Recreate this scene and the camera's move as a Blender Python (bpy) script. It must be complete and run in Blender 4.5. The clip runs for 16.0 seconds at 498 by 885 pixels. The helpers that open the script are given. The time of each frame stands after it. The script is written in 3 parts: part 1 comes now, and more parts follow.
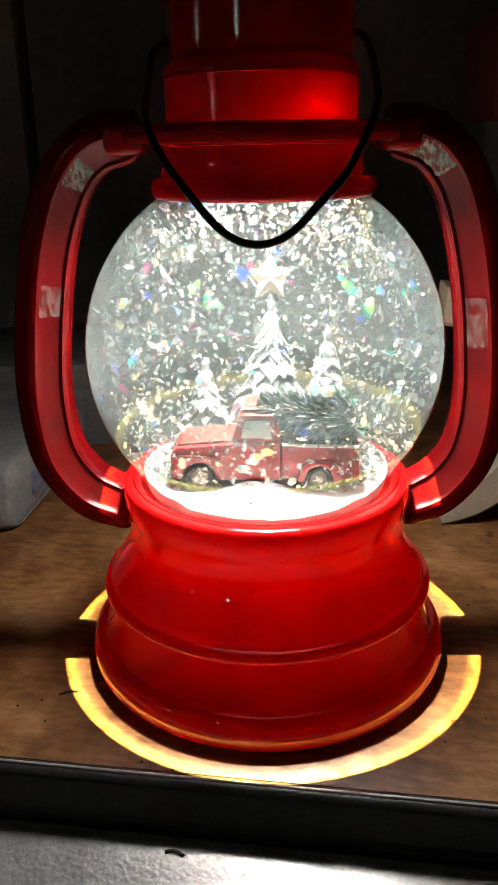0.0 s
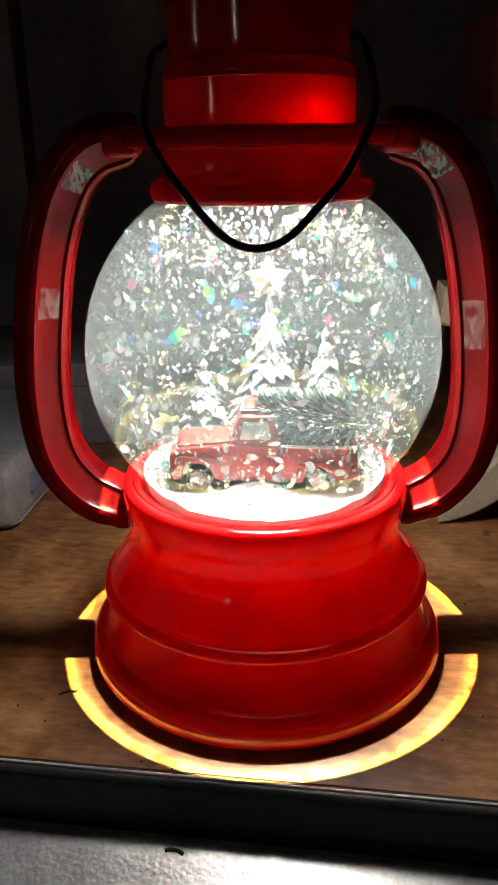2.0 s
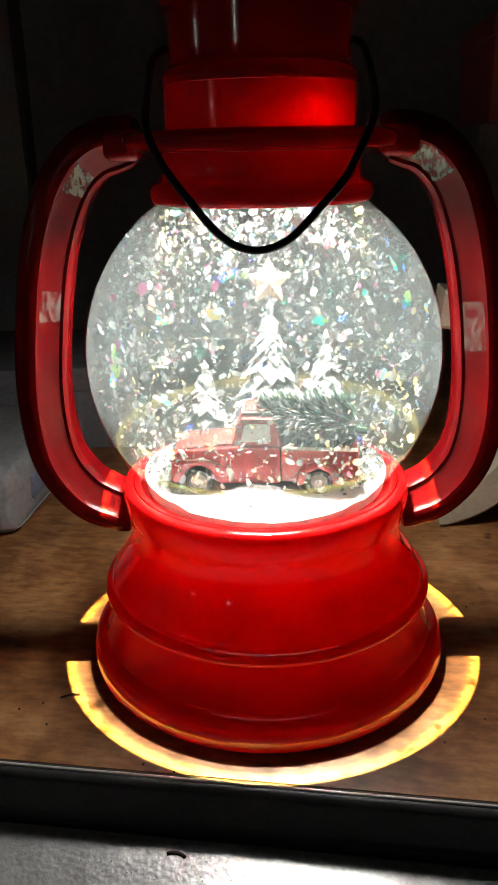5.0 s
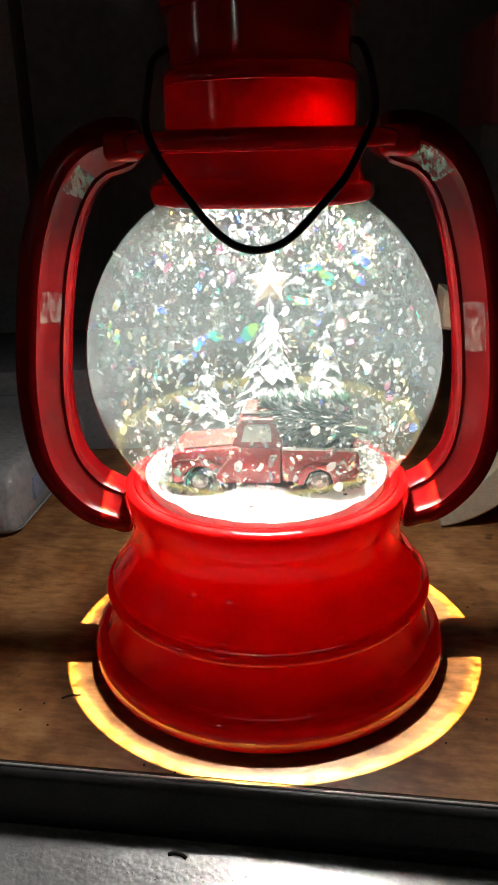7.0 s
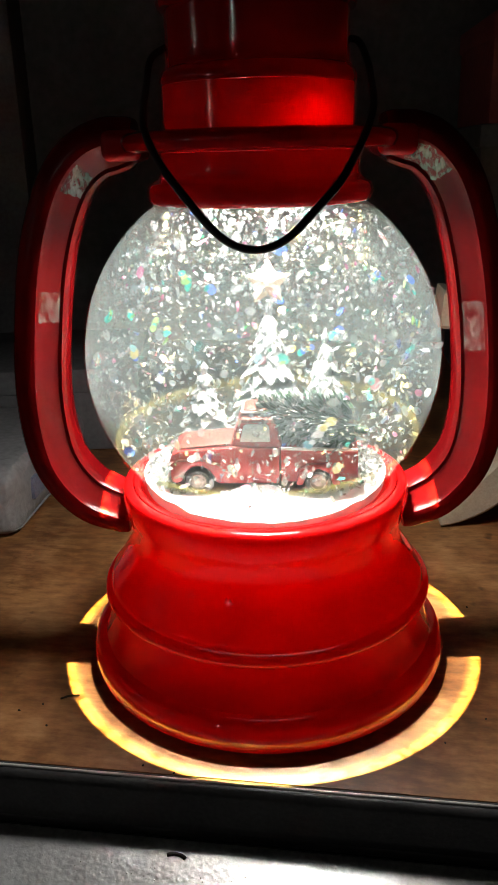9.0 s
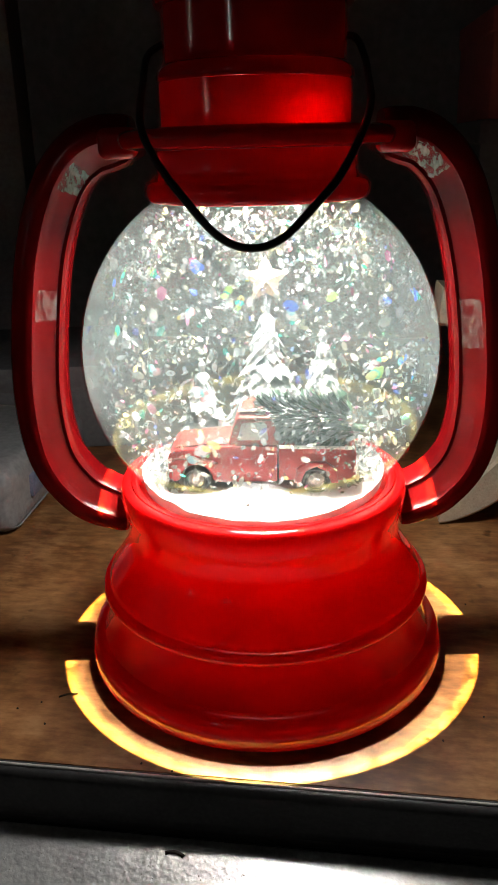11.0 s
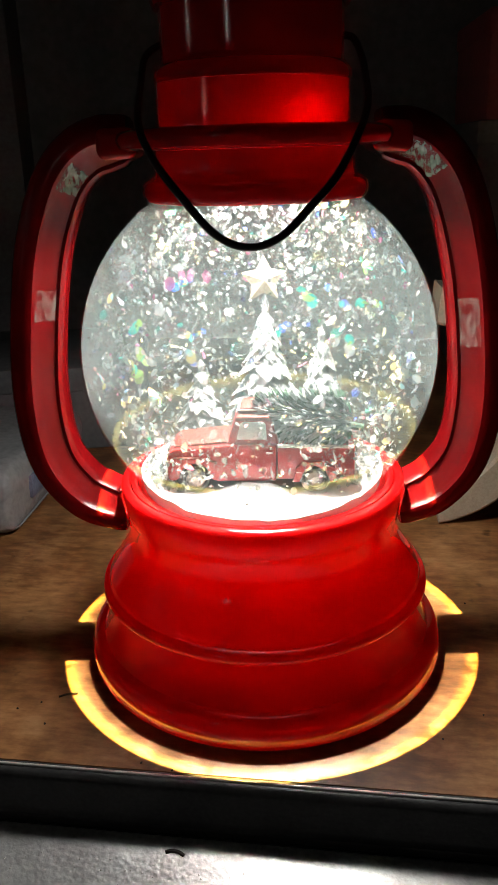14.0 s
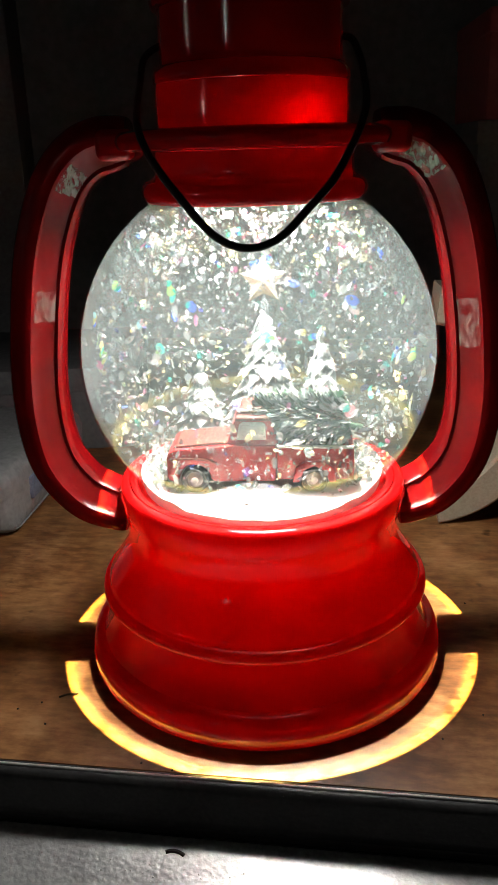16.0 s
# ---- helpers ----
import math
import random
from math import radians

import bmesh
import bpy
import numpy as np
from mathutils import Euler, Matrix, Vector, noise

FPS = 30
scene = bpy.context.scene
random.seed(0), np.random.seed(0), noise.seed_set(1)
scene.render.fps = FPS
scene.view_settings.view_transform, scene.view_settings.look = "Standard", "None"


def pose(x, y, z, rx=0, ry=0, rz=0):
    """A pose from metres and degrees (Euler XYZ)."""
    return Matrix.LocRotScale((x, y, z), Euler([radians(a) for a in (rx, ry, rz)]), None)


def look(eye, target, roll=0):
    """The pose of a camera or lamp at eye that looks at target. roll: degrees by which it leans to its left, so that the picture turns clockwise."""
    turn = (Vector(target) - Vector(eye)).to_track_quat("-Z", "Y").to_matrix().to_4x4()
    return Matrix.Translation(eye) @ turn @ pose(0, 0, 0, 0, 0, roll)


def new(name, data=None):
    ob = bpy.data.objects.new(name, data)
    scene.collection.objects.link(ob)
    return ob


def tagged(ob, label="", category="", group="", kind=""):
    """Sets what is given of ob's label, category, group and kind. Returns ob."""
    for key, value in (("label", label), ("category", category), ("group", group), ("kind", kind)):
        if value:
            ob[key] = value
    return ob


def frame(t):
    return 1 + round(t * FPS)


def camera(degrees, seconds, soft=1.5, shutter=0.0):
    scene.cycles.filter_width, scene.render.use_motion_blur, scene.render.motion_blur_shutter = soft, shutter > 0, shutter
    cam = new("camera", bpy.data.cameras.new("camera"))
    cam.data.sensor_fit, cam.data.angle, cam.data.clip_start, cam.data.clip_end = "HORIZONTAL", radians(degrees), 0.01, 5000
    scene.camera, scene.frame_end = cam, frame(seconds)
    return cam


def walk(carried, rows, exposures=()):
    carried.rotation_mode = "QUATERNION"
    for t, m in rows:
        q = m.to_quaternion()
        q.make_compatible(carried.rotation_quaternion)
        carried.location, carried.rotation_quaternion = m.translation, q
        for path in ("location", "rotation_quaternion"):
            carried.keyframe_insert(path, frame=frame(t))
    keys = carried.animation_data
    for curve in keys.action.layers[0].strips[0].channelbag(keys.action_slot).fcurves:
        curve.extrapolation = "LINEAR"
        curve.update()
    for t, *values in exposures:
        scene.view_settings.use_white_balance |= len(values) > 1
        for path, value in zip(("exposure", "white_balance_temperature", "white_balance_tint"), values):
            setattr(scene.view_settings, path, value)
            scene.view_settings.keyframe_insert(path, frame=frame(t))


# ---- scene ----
cam = camera(34.97, 16.0, shutter=0.2)
PATH = [
    (0.0, pose(-0.00127, -0.26193, 0.17876, 69.630, 0.996, 0.618)),
    (0.5, pose(-0.00153, -0.26230, 0.17933, 69.548, 0.962, 0.565)),
    (1.0, pose(-0.00164, -0.26271, 0.17972, 69.517, 0.977, 0.522)),
    (1.5, pose(-0.00162, -0.26285, 0.18036, 69.433, 0.988, 0.480)),
    (2.0, pose(-0.00182, -0.26263, 0.18087, 69.332, 0.977, 0.376)),
    (2.5, pose(-0.00178, -0.26233, 0.18091, 69.320, 0.996, 0.372)),
    (3.0, pose(-0.00192, -0.26263, 0.18059, 69.442, 1.036, 0.368)),
    (3.5, pose(-0.00191, -0.26294, 0.18022, 69.591, 1.084, 0.398)),
    (4.0, pose(-0.00225, -0.26338, 0.18004, 69.682, 1.105, 0.315)),
    (6.5, pose(-0.00176, -0.26346, 0.17925, 69.907, 1.231, 0.411)),
    (7.0, pose(-0.00169, -0.26370, 0.17911, 69.960, 1.255, 0.441)),
    (7.5, pose(-0.00159, -0.26387, 0.17901, 69.996, 1.288, 0.451)),
    (8.0, pose(-0.00140, -0.26353, 0.17910, 69.954, 1.315, 0.445)),
    (8.5, pose(-0.00114, -0.26338, 0.17898, 69.960, 1.321, 0.464)),
    (9.0, pose(-0.00134, -0.26335, 0.17909, 69.927, 1.324, 0.403)),
    (11.5, pose(-0.00045, -0.26260, 0.17995, 69.536, 1.423, 0.361)),
    (12.0, pose(-0.00062, -0.26275, 0.18002, 69.509, 1.449, 0.271)),
    (12.5, pose(-0.00047, -0.26313, 0.17981, 69.567, 1.516, 0.292)),
    (13.0, pose(0.00006, -0.26363, 0.17920, 69.744, 1.574, 0.433)),
    (13.5, pose(0.00015, -0.26393, 0.17873, 69.872, 1.594, 0.429)),
    (14.0, pose(-0.00028, -0.26347, 0.17899, 69.771, 1.574, 0.304)),
    (14.5, pose(0.00000, -0.26310, 0.17910, 69.715, 1.580, 0.327)),
    (15.0, pose(0.00014, -0.26306, 0.17945, 69.649, 1.608, 0.327)),
    (15.5, pose(0.00021, -0.26352, 0.17927, 69.732, 1.641, 0.342)),
    (16.0, pose(0.00024, -0.26377, 0.17928, 69.766, 1.680, 0.347)),
]
walk(cam, PATH)

# ---- light: a dark room, lit by the lamps inside the lantern ----
world = bpy.data.worlds.new("night")
world.use_nodes = True
world.node_tree.nodes["Background"].inputs[0].default_value = (0.02, 0.025, 0.03, 1)
world.node_tree.nodes["Background"].inputs[1].default_value = 0.02
scene.world = world
scene.view_settings.exposure = 0.5


def lamp(name, kind, place, power, colour, **more):
    data = bpy.data.lights.new(name, kind)
    data.energy, data.color = power, colour
    data.shadow_soft_size = more.get("size", 0.001) if kind != "AREA" else 0.1
    if kind == "SPOT":
        data.spot_size, data.spot_blend = more["cone"], more.get("blend", 0.0)
    if kind == "AREA":
        data.shape, data.size, data.spread = "DISK", more["size"], radians(more["spread"])
    ob = new(name, data)
    ob.matrix_world = look(place, more.get("target", (place[0], place[1], place[2] - 1)))
    return ob


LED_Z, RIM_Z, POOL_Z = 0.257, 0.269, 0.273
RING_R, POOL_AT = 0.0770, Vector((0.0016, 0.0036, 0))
# main diode high in the chimney, shining down through the globe
lamp("chimney_diode", "SPOT", (0.0016, 0.0036, LED_Z), 5.8, (1.0, 0.90, 0.72), size=0.0045, cone=2 * math.atan(RING_R / LED_Z), blend=0.10)
# added lamp, stopped down by the small baffle below, draws the caustic rim
lamp("rim_helper_lamp", "SPOT", (0, 0, RIM_Z), 78.0, (1.0, 0.68, 0.14), size=0.00010, cone=2 * math.atan((RING_R + 0.0026) / RIM_Z), blend=0.035, target=POOL_AT)
# added lamp fills the pale caustic pool between the foot and its rim
lamp("pool_helper_lamp", "SPOT", (0, 0, POOL_Z), 7.5, (1.0, 0.84, 0.60), size=0.00010, cone=2 * math.atan((RING_R + 0.0018) / POOL_Z), blend=0.05, target=POOL_AT)
# diode plate under the cap lights the liquid and the glitter
lamp("cap_diode_plate", "AREA", (0, 0, 0.1655), 0.24, (1.0, 0.98, 0.95), size=0.05, spread=165)
# diode inside the base makes the thin red plastic glow
lamp("base_diode", "POINT", (0, -0.006, 0.0610), 0.60, (1.0, 0.9, 0.8), size=0.012)
# stray diode light inside the cap
lamp("cap_diode", "POINT", (0.0120, -0.0185, 0.1870), 0.070, (1.0, 0.9, 0.8), size=0.002)

# ---- materials ----


def mat(name):
    m = bpy.data.materials.new(name)
    m.use_nodes = True
    t = m.node_tree
    t.nodes.clear()
    out = t.nodes.new("ShaderNodeOutputMaterial")

    def node(kind, **values):
        n = t.nodes.new("ShaderNode" + kind)
        for k, v in values.items():
            n.inputs[k.replace("_", " ")].default_value = v
        return n

    def link(a, b):
        t.links.new(a, b)
    return m, node, link, out.inputs["Surface"]


def coords(node, link, scale=(1, 1, 1)):
    c, mp = node("TexCoord"), node("Mapping")
    mp.inputs["Scale"].default_value = scale
    link(c.outputs["Object"], mp.inputs["Vector"])
    return mp.outputs["Vector"]


def ramp(node, link, fac, stops):
    r = node("ValToRGB")
    while len(r.color_ramp.elements) < len(stops):
        r.color_ramp.elements.new(0.5)
    for e, (p, c) in zip(r.color_ramp.elements, stops):
        e.position, e.color = p, (*c, 1)
    link(fac, r.inputs["Fac"])
    return r.outputs["Color"]


def surface(name, dark, light, rough=0.5, metal=0.0, scale=40.0, fine=400.0, bump=0.1, stretch=(1, 1, 1), coat=0.0, rough_var=0.1, depth=0.001):
    """Two-scale mottled surface: broad stains and fine grain, in colour, gloss and relief."""
    m, node, link, out = mat(name)
    v = coords(node, link, stretch)
    a = node("TexNoise", Scale=scale, Detail=5.0, Roughness=0.6)
    b = node("TexNoise", Scale=fine, Detail=3.0)
    link(v, a.inputs["Vector"])
    link(v, b.inputs["Vector"])
    mix = node("Math")
    mix.operation = "MULTIPLY_ADD"
    link(b.outputs["Fac"], mix.inputs[0])
    mix.inputs[1].default_value = 0.45
    half = node("Math")
    half.operation = "MULTIPLY"
    link(a.outputs["Fac"], half.inputs[0])
    half.inputs[1].default_value = 0.55
    link(half.outputs[0], mix.inputs[2])
    p = node("BsdfPrincipled", Roughness=rough, Metallic=metal)
    p.inputs["Coat Weight"].default_value = coat
    p.inputs["Coat Roughness"].default_value = 0.05
    link(ramp(node, link, mix.outputs[0], [(0.35, dark), (0.65, light)]), p.inputs["Base Color"])
    rr = node("MapRange")
    rr.inputs["To Min"].default_value, rr.inputs["To Max"].default_value = rough - rough_var, rough + rough_var
    link(a.outputs["Fac"], rr.inputs["Value"])
    link(rr.outputs["Result"], p.inputs["Roughness"])
    if bump:
        bp = node("Bump", Strength=bump, Distance=depth)
        link(mix.outputs[0], bp.inputs["Height"])
        link(bp.outputs["Normal"], p.inputs["Normal"])
    link(p.outputs["BSDF"], out)
    return m


def red_plastic(name, through_light, dark, light, coat=0.5, wave=0.05, rough=0.16, shine=0.5):
    """Glossy moulded red plastic, thin enough to let some light through."""
    m, node, link, out = mat(name)
    v = coords(node, link)
    a = node("TexNoise", Scale=60.0, Detail=4.0)
    b = node("TexNoise", Scale=900.0, Detail=2.0)
    link(v, a.inputs["Vector"])
    link(v, b.inputs["Vector"])
    col = ramp(node, link, a.outputs["Fac"], [(0.3, dark), (0.7, light)])
    p = node("BsdfPrincipled", Roughness=rough)
    p.inputs["Specular IOR Level"].default_value = shine
    p.inputs["Coat Weight"].default_value, p.inputs["Coat Roughness"].default_value = coat, 0.03
    link(col, p.inputs["Base Color"])
    rr = node("MapRange")
    rr.inputs["To Min"].default_value, rr.inputs["To Max"].default_value = rough * 0.7, rough * 1.4
    link(b.outputs["Fac"], rr.inputs["Value"])
    link(rr.outputs["Result"], p.inputs["Roughness"])
    bp = node("Bump", Strength=wave, Distance=0.0008)
    link(a.outputs["Fac"], bp.inputs["Height"])
    link(bp.outputs["Normal"], p.inputs["Normal"])
    link(bp.outputs["Normal"], p.inputs["Coat Normal"])
    tr = node("BsdfTranslucent")
    link(col, tr.inputs["Color"])
    mx = node("MixShader", Fac=through_light)
    link(p.outputs["BSDF"], mx.inputs[1])
    link(tr.outputs["BSDF"], mx.inputs[2])
    link(mx.outputs["Shader"], out)
    return m


def glow(name, colour, strength):
    m, node, link, out = mat(name)
    e = node("Emission", Color=(*colour, 1), Strength=strength)
    link(e.outputs["Emission"], out)
    return m


def clear_glass():
    m, node, link, out = mat("clear glass")
    g, t, f, mx = node("BsdfGlossy", Roughness=0.03), node("BsdfTransparent"), node("LayerWeight"), node("MixShader")
    pw, sc = node("Math"), node("Math")
    pw.operation, sc.operation = "POWER", "MULTIPLY_ADD"
    link(f.outputs["Facing"], pw.inputs[0])
    pw.inputs[1].default_value = 5.0
    link(pw.outputs[0], sc.inputs[0])
    sc.inputs[1].default_value, sc.inputs[2].default_value = 0.22, 0.02
    link(sc.outputs[0], mx.inputs["Fac"])
    link(t.outputs["BSDF"], mx.inputs[1])
    link(g.outputs["BSDF"], mx.inputs[2])
    link(mx.outputs["Shader"], out)
    return m


def cloudy_liquid():
    """Liquid full of dust-fine glitter: mostly clear, with a patchy milky veil."""
    m, node, link, out = mat("glittery liquid")
    v = coords(node, link)
    a = node("TexNoise", Scale=170.0, Detail=7.0, Roughness=0.75)
    link(v, a.inputs["Vector"])
    r = node("MapRange")
    r.inputs["From Min"].default_value, r.inputs["From Max"].default_value = 0.35, 0.68
    r.inputs["To Min"].default_value, r.inputs["To Max"].default_value = 0.12, 0.23
    link(a.outputs["Fac"], r.inputs["Value"])
    d, l, t = node("BsdfDiffuse", Color=(0.74, 0.90, 0.87, 1)), node("BsdfTranslucent", Color=(0.74, 0.90, 0.87, 1)), node("BsdfTransparent")
    dl, mx = node("MixShader", Fac=0.5), node("MixShader")
    link(d.outputs["BSDF"], dl.inputs[1])
    link(l.outputs["BSDF"], dl.inputs[2])
    # veil thinned towards the snow, so the added ring beam barely shows on it
    xyz, high, both = node("SeparateXYZ"), node("MapRange"), node("Math")
    link(v, xyz.inputs["Vector"])
    link(xyz.outputs["Z"], high.inputs["Value"])
    high.interpolation_type = "SMOOTHSTEP"
    high.inputs["From Min"].default_value, high.inputs["From Max"].default_value = 0.0940, 0.1080
    high.inputs["To Min"].default_value = 0.20
    both.operation = "MULTIPLY"
    link(r.outputs["Result"], both.inputs[0])
    link(high.outputs["Result"], both.inputs[1])
    link(both.outputs[0], mx.inputs["Fac"])
    link(t.outputs["BSDF"], mx.inputs[1])
    link(dl.outputs["Shader"], mx.inputs[2])
    link(mx.outputs["Shader"], out)
    return m


def wood_veneer():
    """Worn brown veneer: long soft grain, cloudy worn patches and small dark stains."""
    m, node, link, out = mat("brown wood veneer")
    v = coords(node, link)
    g = coords(node, link, (0.6, 1.8, 1))
    cloud, grain, spot = node("TexNoise", Scale=22.0, Detail=6.0, Roughness=0.65), node("TexNoise", Scale=170.0, Detail=4.0, Roughness=0.6), node("TexNoise", Scale=95.0, Detail=3.0)
    link(v, cloud.inputs["Vector"])
    link(g, grain.inputs["Vector"])
    link(v, spot.inputs["Vector"])
    add = node("Math")
    add.operation = "MULTIPLY_ADD"
    link(grain.outputs["Fac"], add.inputs[0])
    add.inputs[1].default_value = 0.35
    half = node("Math")
    half.operation = "MULTIPLY"
    half.inputs[1].default_value = 0.65
    link(cloud.outputs["Fac"], half.inputs[0])
    link(half.outputs[0], add.inputs[2])
    wood = ramp(node, link, add.outputs[0], [(0.34, (0.075, 0.027, 0.009)), (0.46, (0.17, 0.070, 0.023)), (0.55, (0.28, 0.130, 0.047)), (0.66, (0.40, 0.22, 0.095))])
    stain = ramp(node, link, spot.outputs["Fac"], [(0.25, (0.30, 0.28, 0.26)), (0.36, (1, 1, 1))])
    mul = node("MixRGB", Fac=1.0)
    mul.blend_type = "MULTIPLY"
    link(wood, mul.inputs[1])
    link(stain, mul.inputs[2])
    p = node("BsdfPrincipled", Roughness=0.4)
    link(mul.outputs[0], p.inputs["Base Color"])
    rr = node("MapRange")
    rr.inputs["To Min"].default_value, rr.inputs["To Max"].default_value = 0.24, 0.60
    link(cloud.outputs["Fac"], rr.inputs["Value"])
    link(rr.outputs["Result"], p.inputs["Roughness"])
    bp = node("Bump", Strength=0.3, Distance=0.0006)
    link(add.outputs[0], bp.inputs["Height"])
    link(bp.outputs["Normal"], p.inputs["Normal"])
    link(p.outputs["BSDF"], out)
    return m


def crinkled_film(name, least, most):
    """Crinkled clear film: partly see-through, pale and glossy."""
    m, node, link, out = mat(name)
    a = node("TexNoise", Scale=420.0, Detail=2.0)
    link(coords(node, link, (1.6, 1.6, 0.6)), a.inputs["Vector"])
    r = node("MapRange")
    r.inputs["From Min"].default_value, r.inputs["From Max"].default_value = 0.35, 0.65
    r.inputs["To Min"].default_value, r.inputs["To Max"].default_value = least, most
    link(a.outputs["Fac"], r.inputs["Value"])
    p, t, mx = node("BsdfPrincipled", Roughness=0.22), node("BsdfTransparent"), node("MixShader")
    p.inputs["Base Color"].default_value = (0.50, 0.48, 0.42, 1)
    link(r.outputs["Result"], mx.inputs["Fac"])
    link(t.outputs["BSDF"], mx.inputs[1])
    link(p.outputs["BSDF"], mx.inputs[2])
    link(mx.outputs["Shader"], out)
    return m


def pearl_flake(name, stops, clear=0.46, metal=0.4):
    m, node, link, out = mat(name)
    g = node("NewGeometry")
    col = ramp(node, link, g.outputs["Random Per Island"], stops)
    col.node.color_ramp.interpolation = "CONSTANT"
    p, l, mx = node("BsdfPrincipled", Roughness=0.25, Metallic=metal), node("BsdfTranslucent"), node("MixShader", Fac=0.45)
    link(col, p.inputs["Base Color"])
    link(col, l.inputs["Color"])
    link(p.outputs["BSDF"], mx.inputs[1])
    link(l.outputs["BSDF"], mx.inputs[2])
    film, thin = node("BsdfTransparent"), node("MixShader", Fac=clear)
    link(mx.outputs["Shader"], thin.inputs[1])
    link(film.outputs["BSDF"], thin.inputs[2])
    link(thin.outputs["Shader"], out)
    return m


RED_BASE = red_plastic("red base plastic", 0.35, (0.52, 0.004, 0.006), (0.58, 0.006, 0.007), coat=1.0, wave=0.008, rough=0.06, shine=0.9)
RED_SKIRT = red_plastic("red skirt plastic", 0.26, (0.46, 0.004, 0.007), (0.54, 0.006, 0.009), rough=0.12)
RED_CAP = red_plastic("red cap plastic", 0.30, (0.48, 0.004, 0.007), (0.55, 0.006, 0.009), wave=0.02, rough=0.11)
# same red as the base, darkened in colour so the arms look less lit
SHADED_RED_ARM = red_plastic("shaded red arm plastic", 0.30, (0.21, 0.003, 0.005), (0.29, 0.005, 0.007), coat=0.10, wave=0.3, rough=0.18, shine=0.25)
RED_SOLID = red_plastic("solid red plastic", 0.18, (0.40, 0.004, 0.007), (0.52, 0.006, 0.009), wave=0.02, rough=0.11)
FILM, THIN_FILM = crinkled_film("crinkled clear film", 0.20, 0.72), crinkled_film("thin clear film", 0.02, 0.30)
GLASS, LIQUID = clear_glass(), cloudy_liquid()
FLAKE = pearl_flake("pearly glitter", [(0.0, (0.56, 0.60, 0.60)), (0.40, (0.36, 0.41, 0.40)), (0.75, (0.46, 0.50, 0.54)), (0.88, (0.04, 0.55, 0.45)), (0.91, (0.06, 0.16, 0.85)), (0.94, (0.85, 0.8, 0.6)), (0.97, (0.75, 0.25, 0.45))])
# darker copy of the flakes, toned down where the lamp overlights the heap
DIMMED_FLAKE = pearl_flake("settled glitter, toned down", [(0.0, (0.20, 0.23, 0.23)), (0.4, (0.28, 0.31, 0.31)), (0.7, (0.14, 0.17, 0.17)), (0.92, (0.10, 0.25, 0.24))])
# disc hues that paint rainbow glints of light into the liquid
PAINTED_GLINT = pearl_flake("painted prismatic glints", [(0.0, (0.10, 0.75, 0.62)), (0.2, (0.16, 0.30, 0.95)), (0.38, (0.90, 0.78, 0.30)), (0.55, (0.45, 0.85, 0.95)), (0.72, (0.85, 0.85, 0.85)), (0.86, (0.85, 0.42, 0.45)), (0.93, (0.55, 0.85, 0.30))], 0.34, 0.0)
SNOW = surface("snow", (0.50, 0.51, 0.53), (0.62, 0.63, 0.65), 0.8, scale=250, fine=1500, bump=0.5)
FROST = surface("frosted white tree", (0.15, 0.17, 0.17), (0.32, 0.35, 0.35), 0.45, scale=300, fine=1600, bump=0.3)
STAR_GOLD = surface("pale gold star", (0.24, 0.20, 0.14), (0.34, 0.30, 0.23), 0.6, scale=300, fine=1500)
TRUCK_RED = surface("truck red paint", (0.24, 0.010, 0.011), (0.38, 0.022, 0.022), 0.35, scale=200, fine=1500, coat=0.2)
TRUCK_TRIM = surface("weathered white trim", (0.55, 0.52, 0.48), (0.8, 0.78, 0.74), 0.5, scale=300, fine=1500)
RIM = surface("dull wheel metal", (0.34, 0.27, 0.24), (0.55, 0.47, 0.43), 0.4, metal=0.5, scale=300, fine=1500)
TYRE = surface("black rubber", (0.015, 0.015, 0.016), (0.05, 0.05, 0.05), 0.7, scale=300, fine=1500)
PINE = surface("dark pine needles", (0.005, 0.022, 0.011), (0.018, 0.065, 0.032), 0.6, scale=400, fine=2000)
PALE_PANE = surface("pale cab window", (0.42, 0.46, 0.42), (0.60, 0.62, 0.58), 0.15, scale=300, fine=1500)
# wrap colour; on hood top and cab roof it paints in a lit tone
ORANGE = surface("orange wrap and lit truck tops", (0.09, 0.014, 0.010), (0.17, 0.038, 0.024), 0.5, scale=250, fine=1500)
BARK = surface("brown bark", (0.06, 0.035, 0.02), (0.14, 0.08, 0.05), 0.8, scale=300, fine=1500)
WIRE = surface("black wire coating", (0.006, 0.006, 0.006), (0.016, 0.016, 0.016), 0.45, scale=300, fine=2000)
BAFFLE_WHITE = surface("white helper baffle", (0.6, 0.6, 0.6), (0.75, 0.75, 0.75), 0.5, scale=300, fine=1500)
BOARD = wood_veneer()
EDGE = surface("black edge band", (0.018, 0.018, 0.018), (0.042, 0.041, 0.040), 0.38, scale=60, fine=700, bump=0.3)
EDGE_HIGHLIGHT = surface("pale edge highlight", (0.60, 0.58, 0.54), (0.85, 0.83, 0.78), 0.30, metal=0.6, scale=60, fine=900, bump=0.3)
STEEL = surface("scuffed steel sheet", (0.60, 0.60, 0.60), (0.92, 0.92, 0.91), 0.33, metal=0.72, scale=55, fine=620, bump=0.8, rough_var=0.13, depth=0.0006)
WALL = surface("dark wall paint", (0.14, 0.137, 0.134), (0.23, 0.225, 0.22), 0.8, scale=4, fine=120)
WHITE_BAG = surface("white paper bag", (0.15, 0.15, 0.155), (0.25, 0.25, 0.25), 0.7, scale=25, fine=300, bump=0.5, depth=0.003)
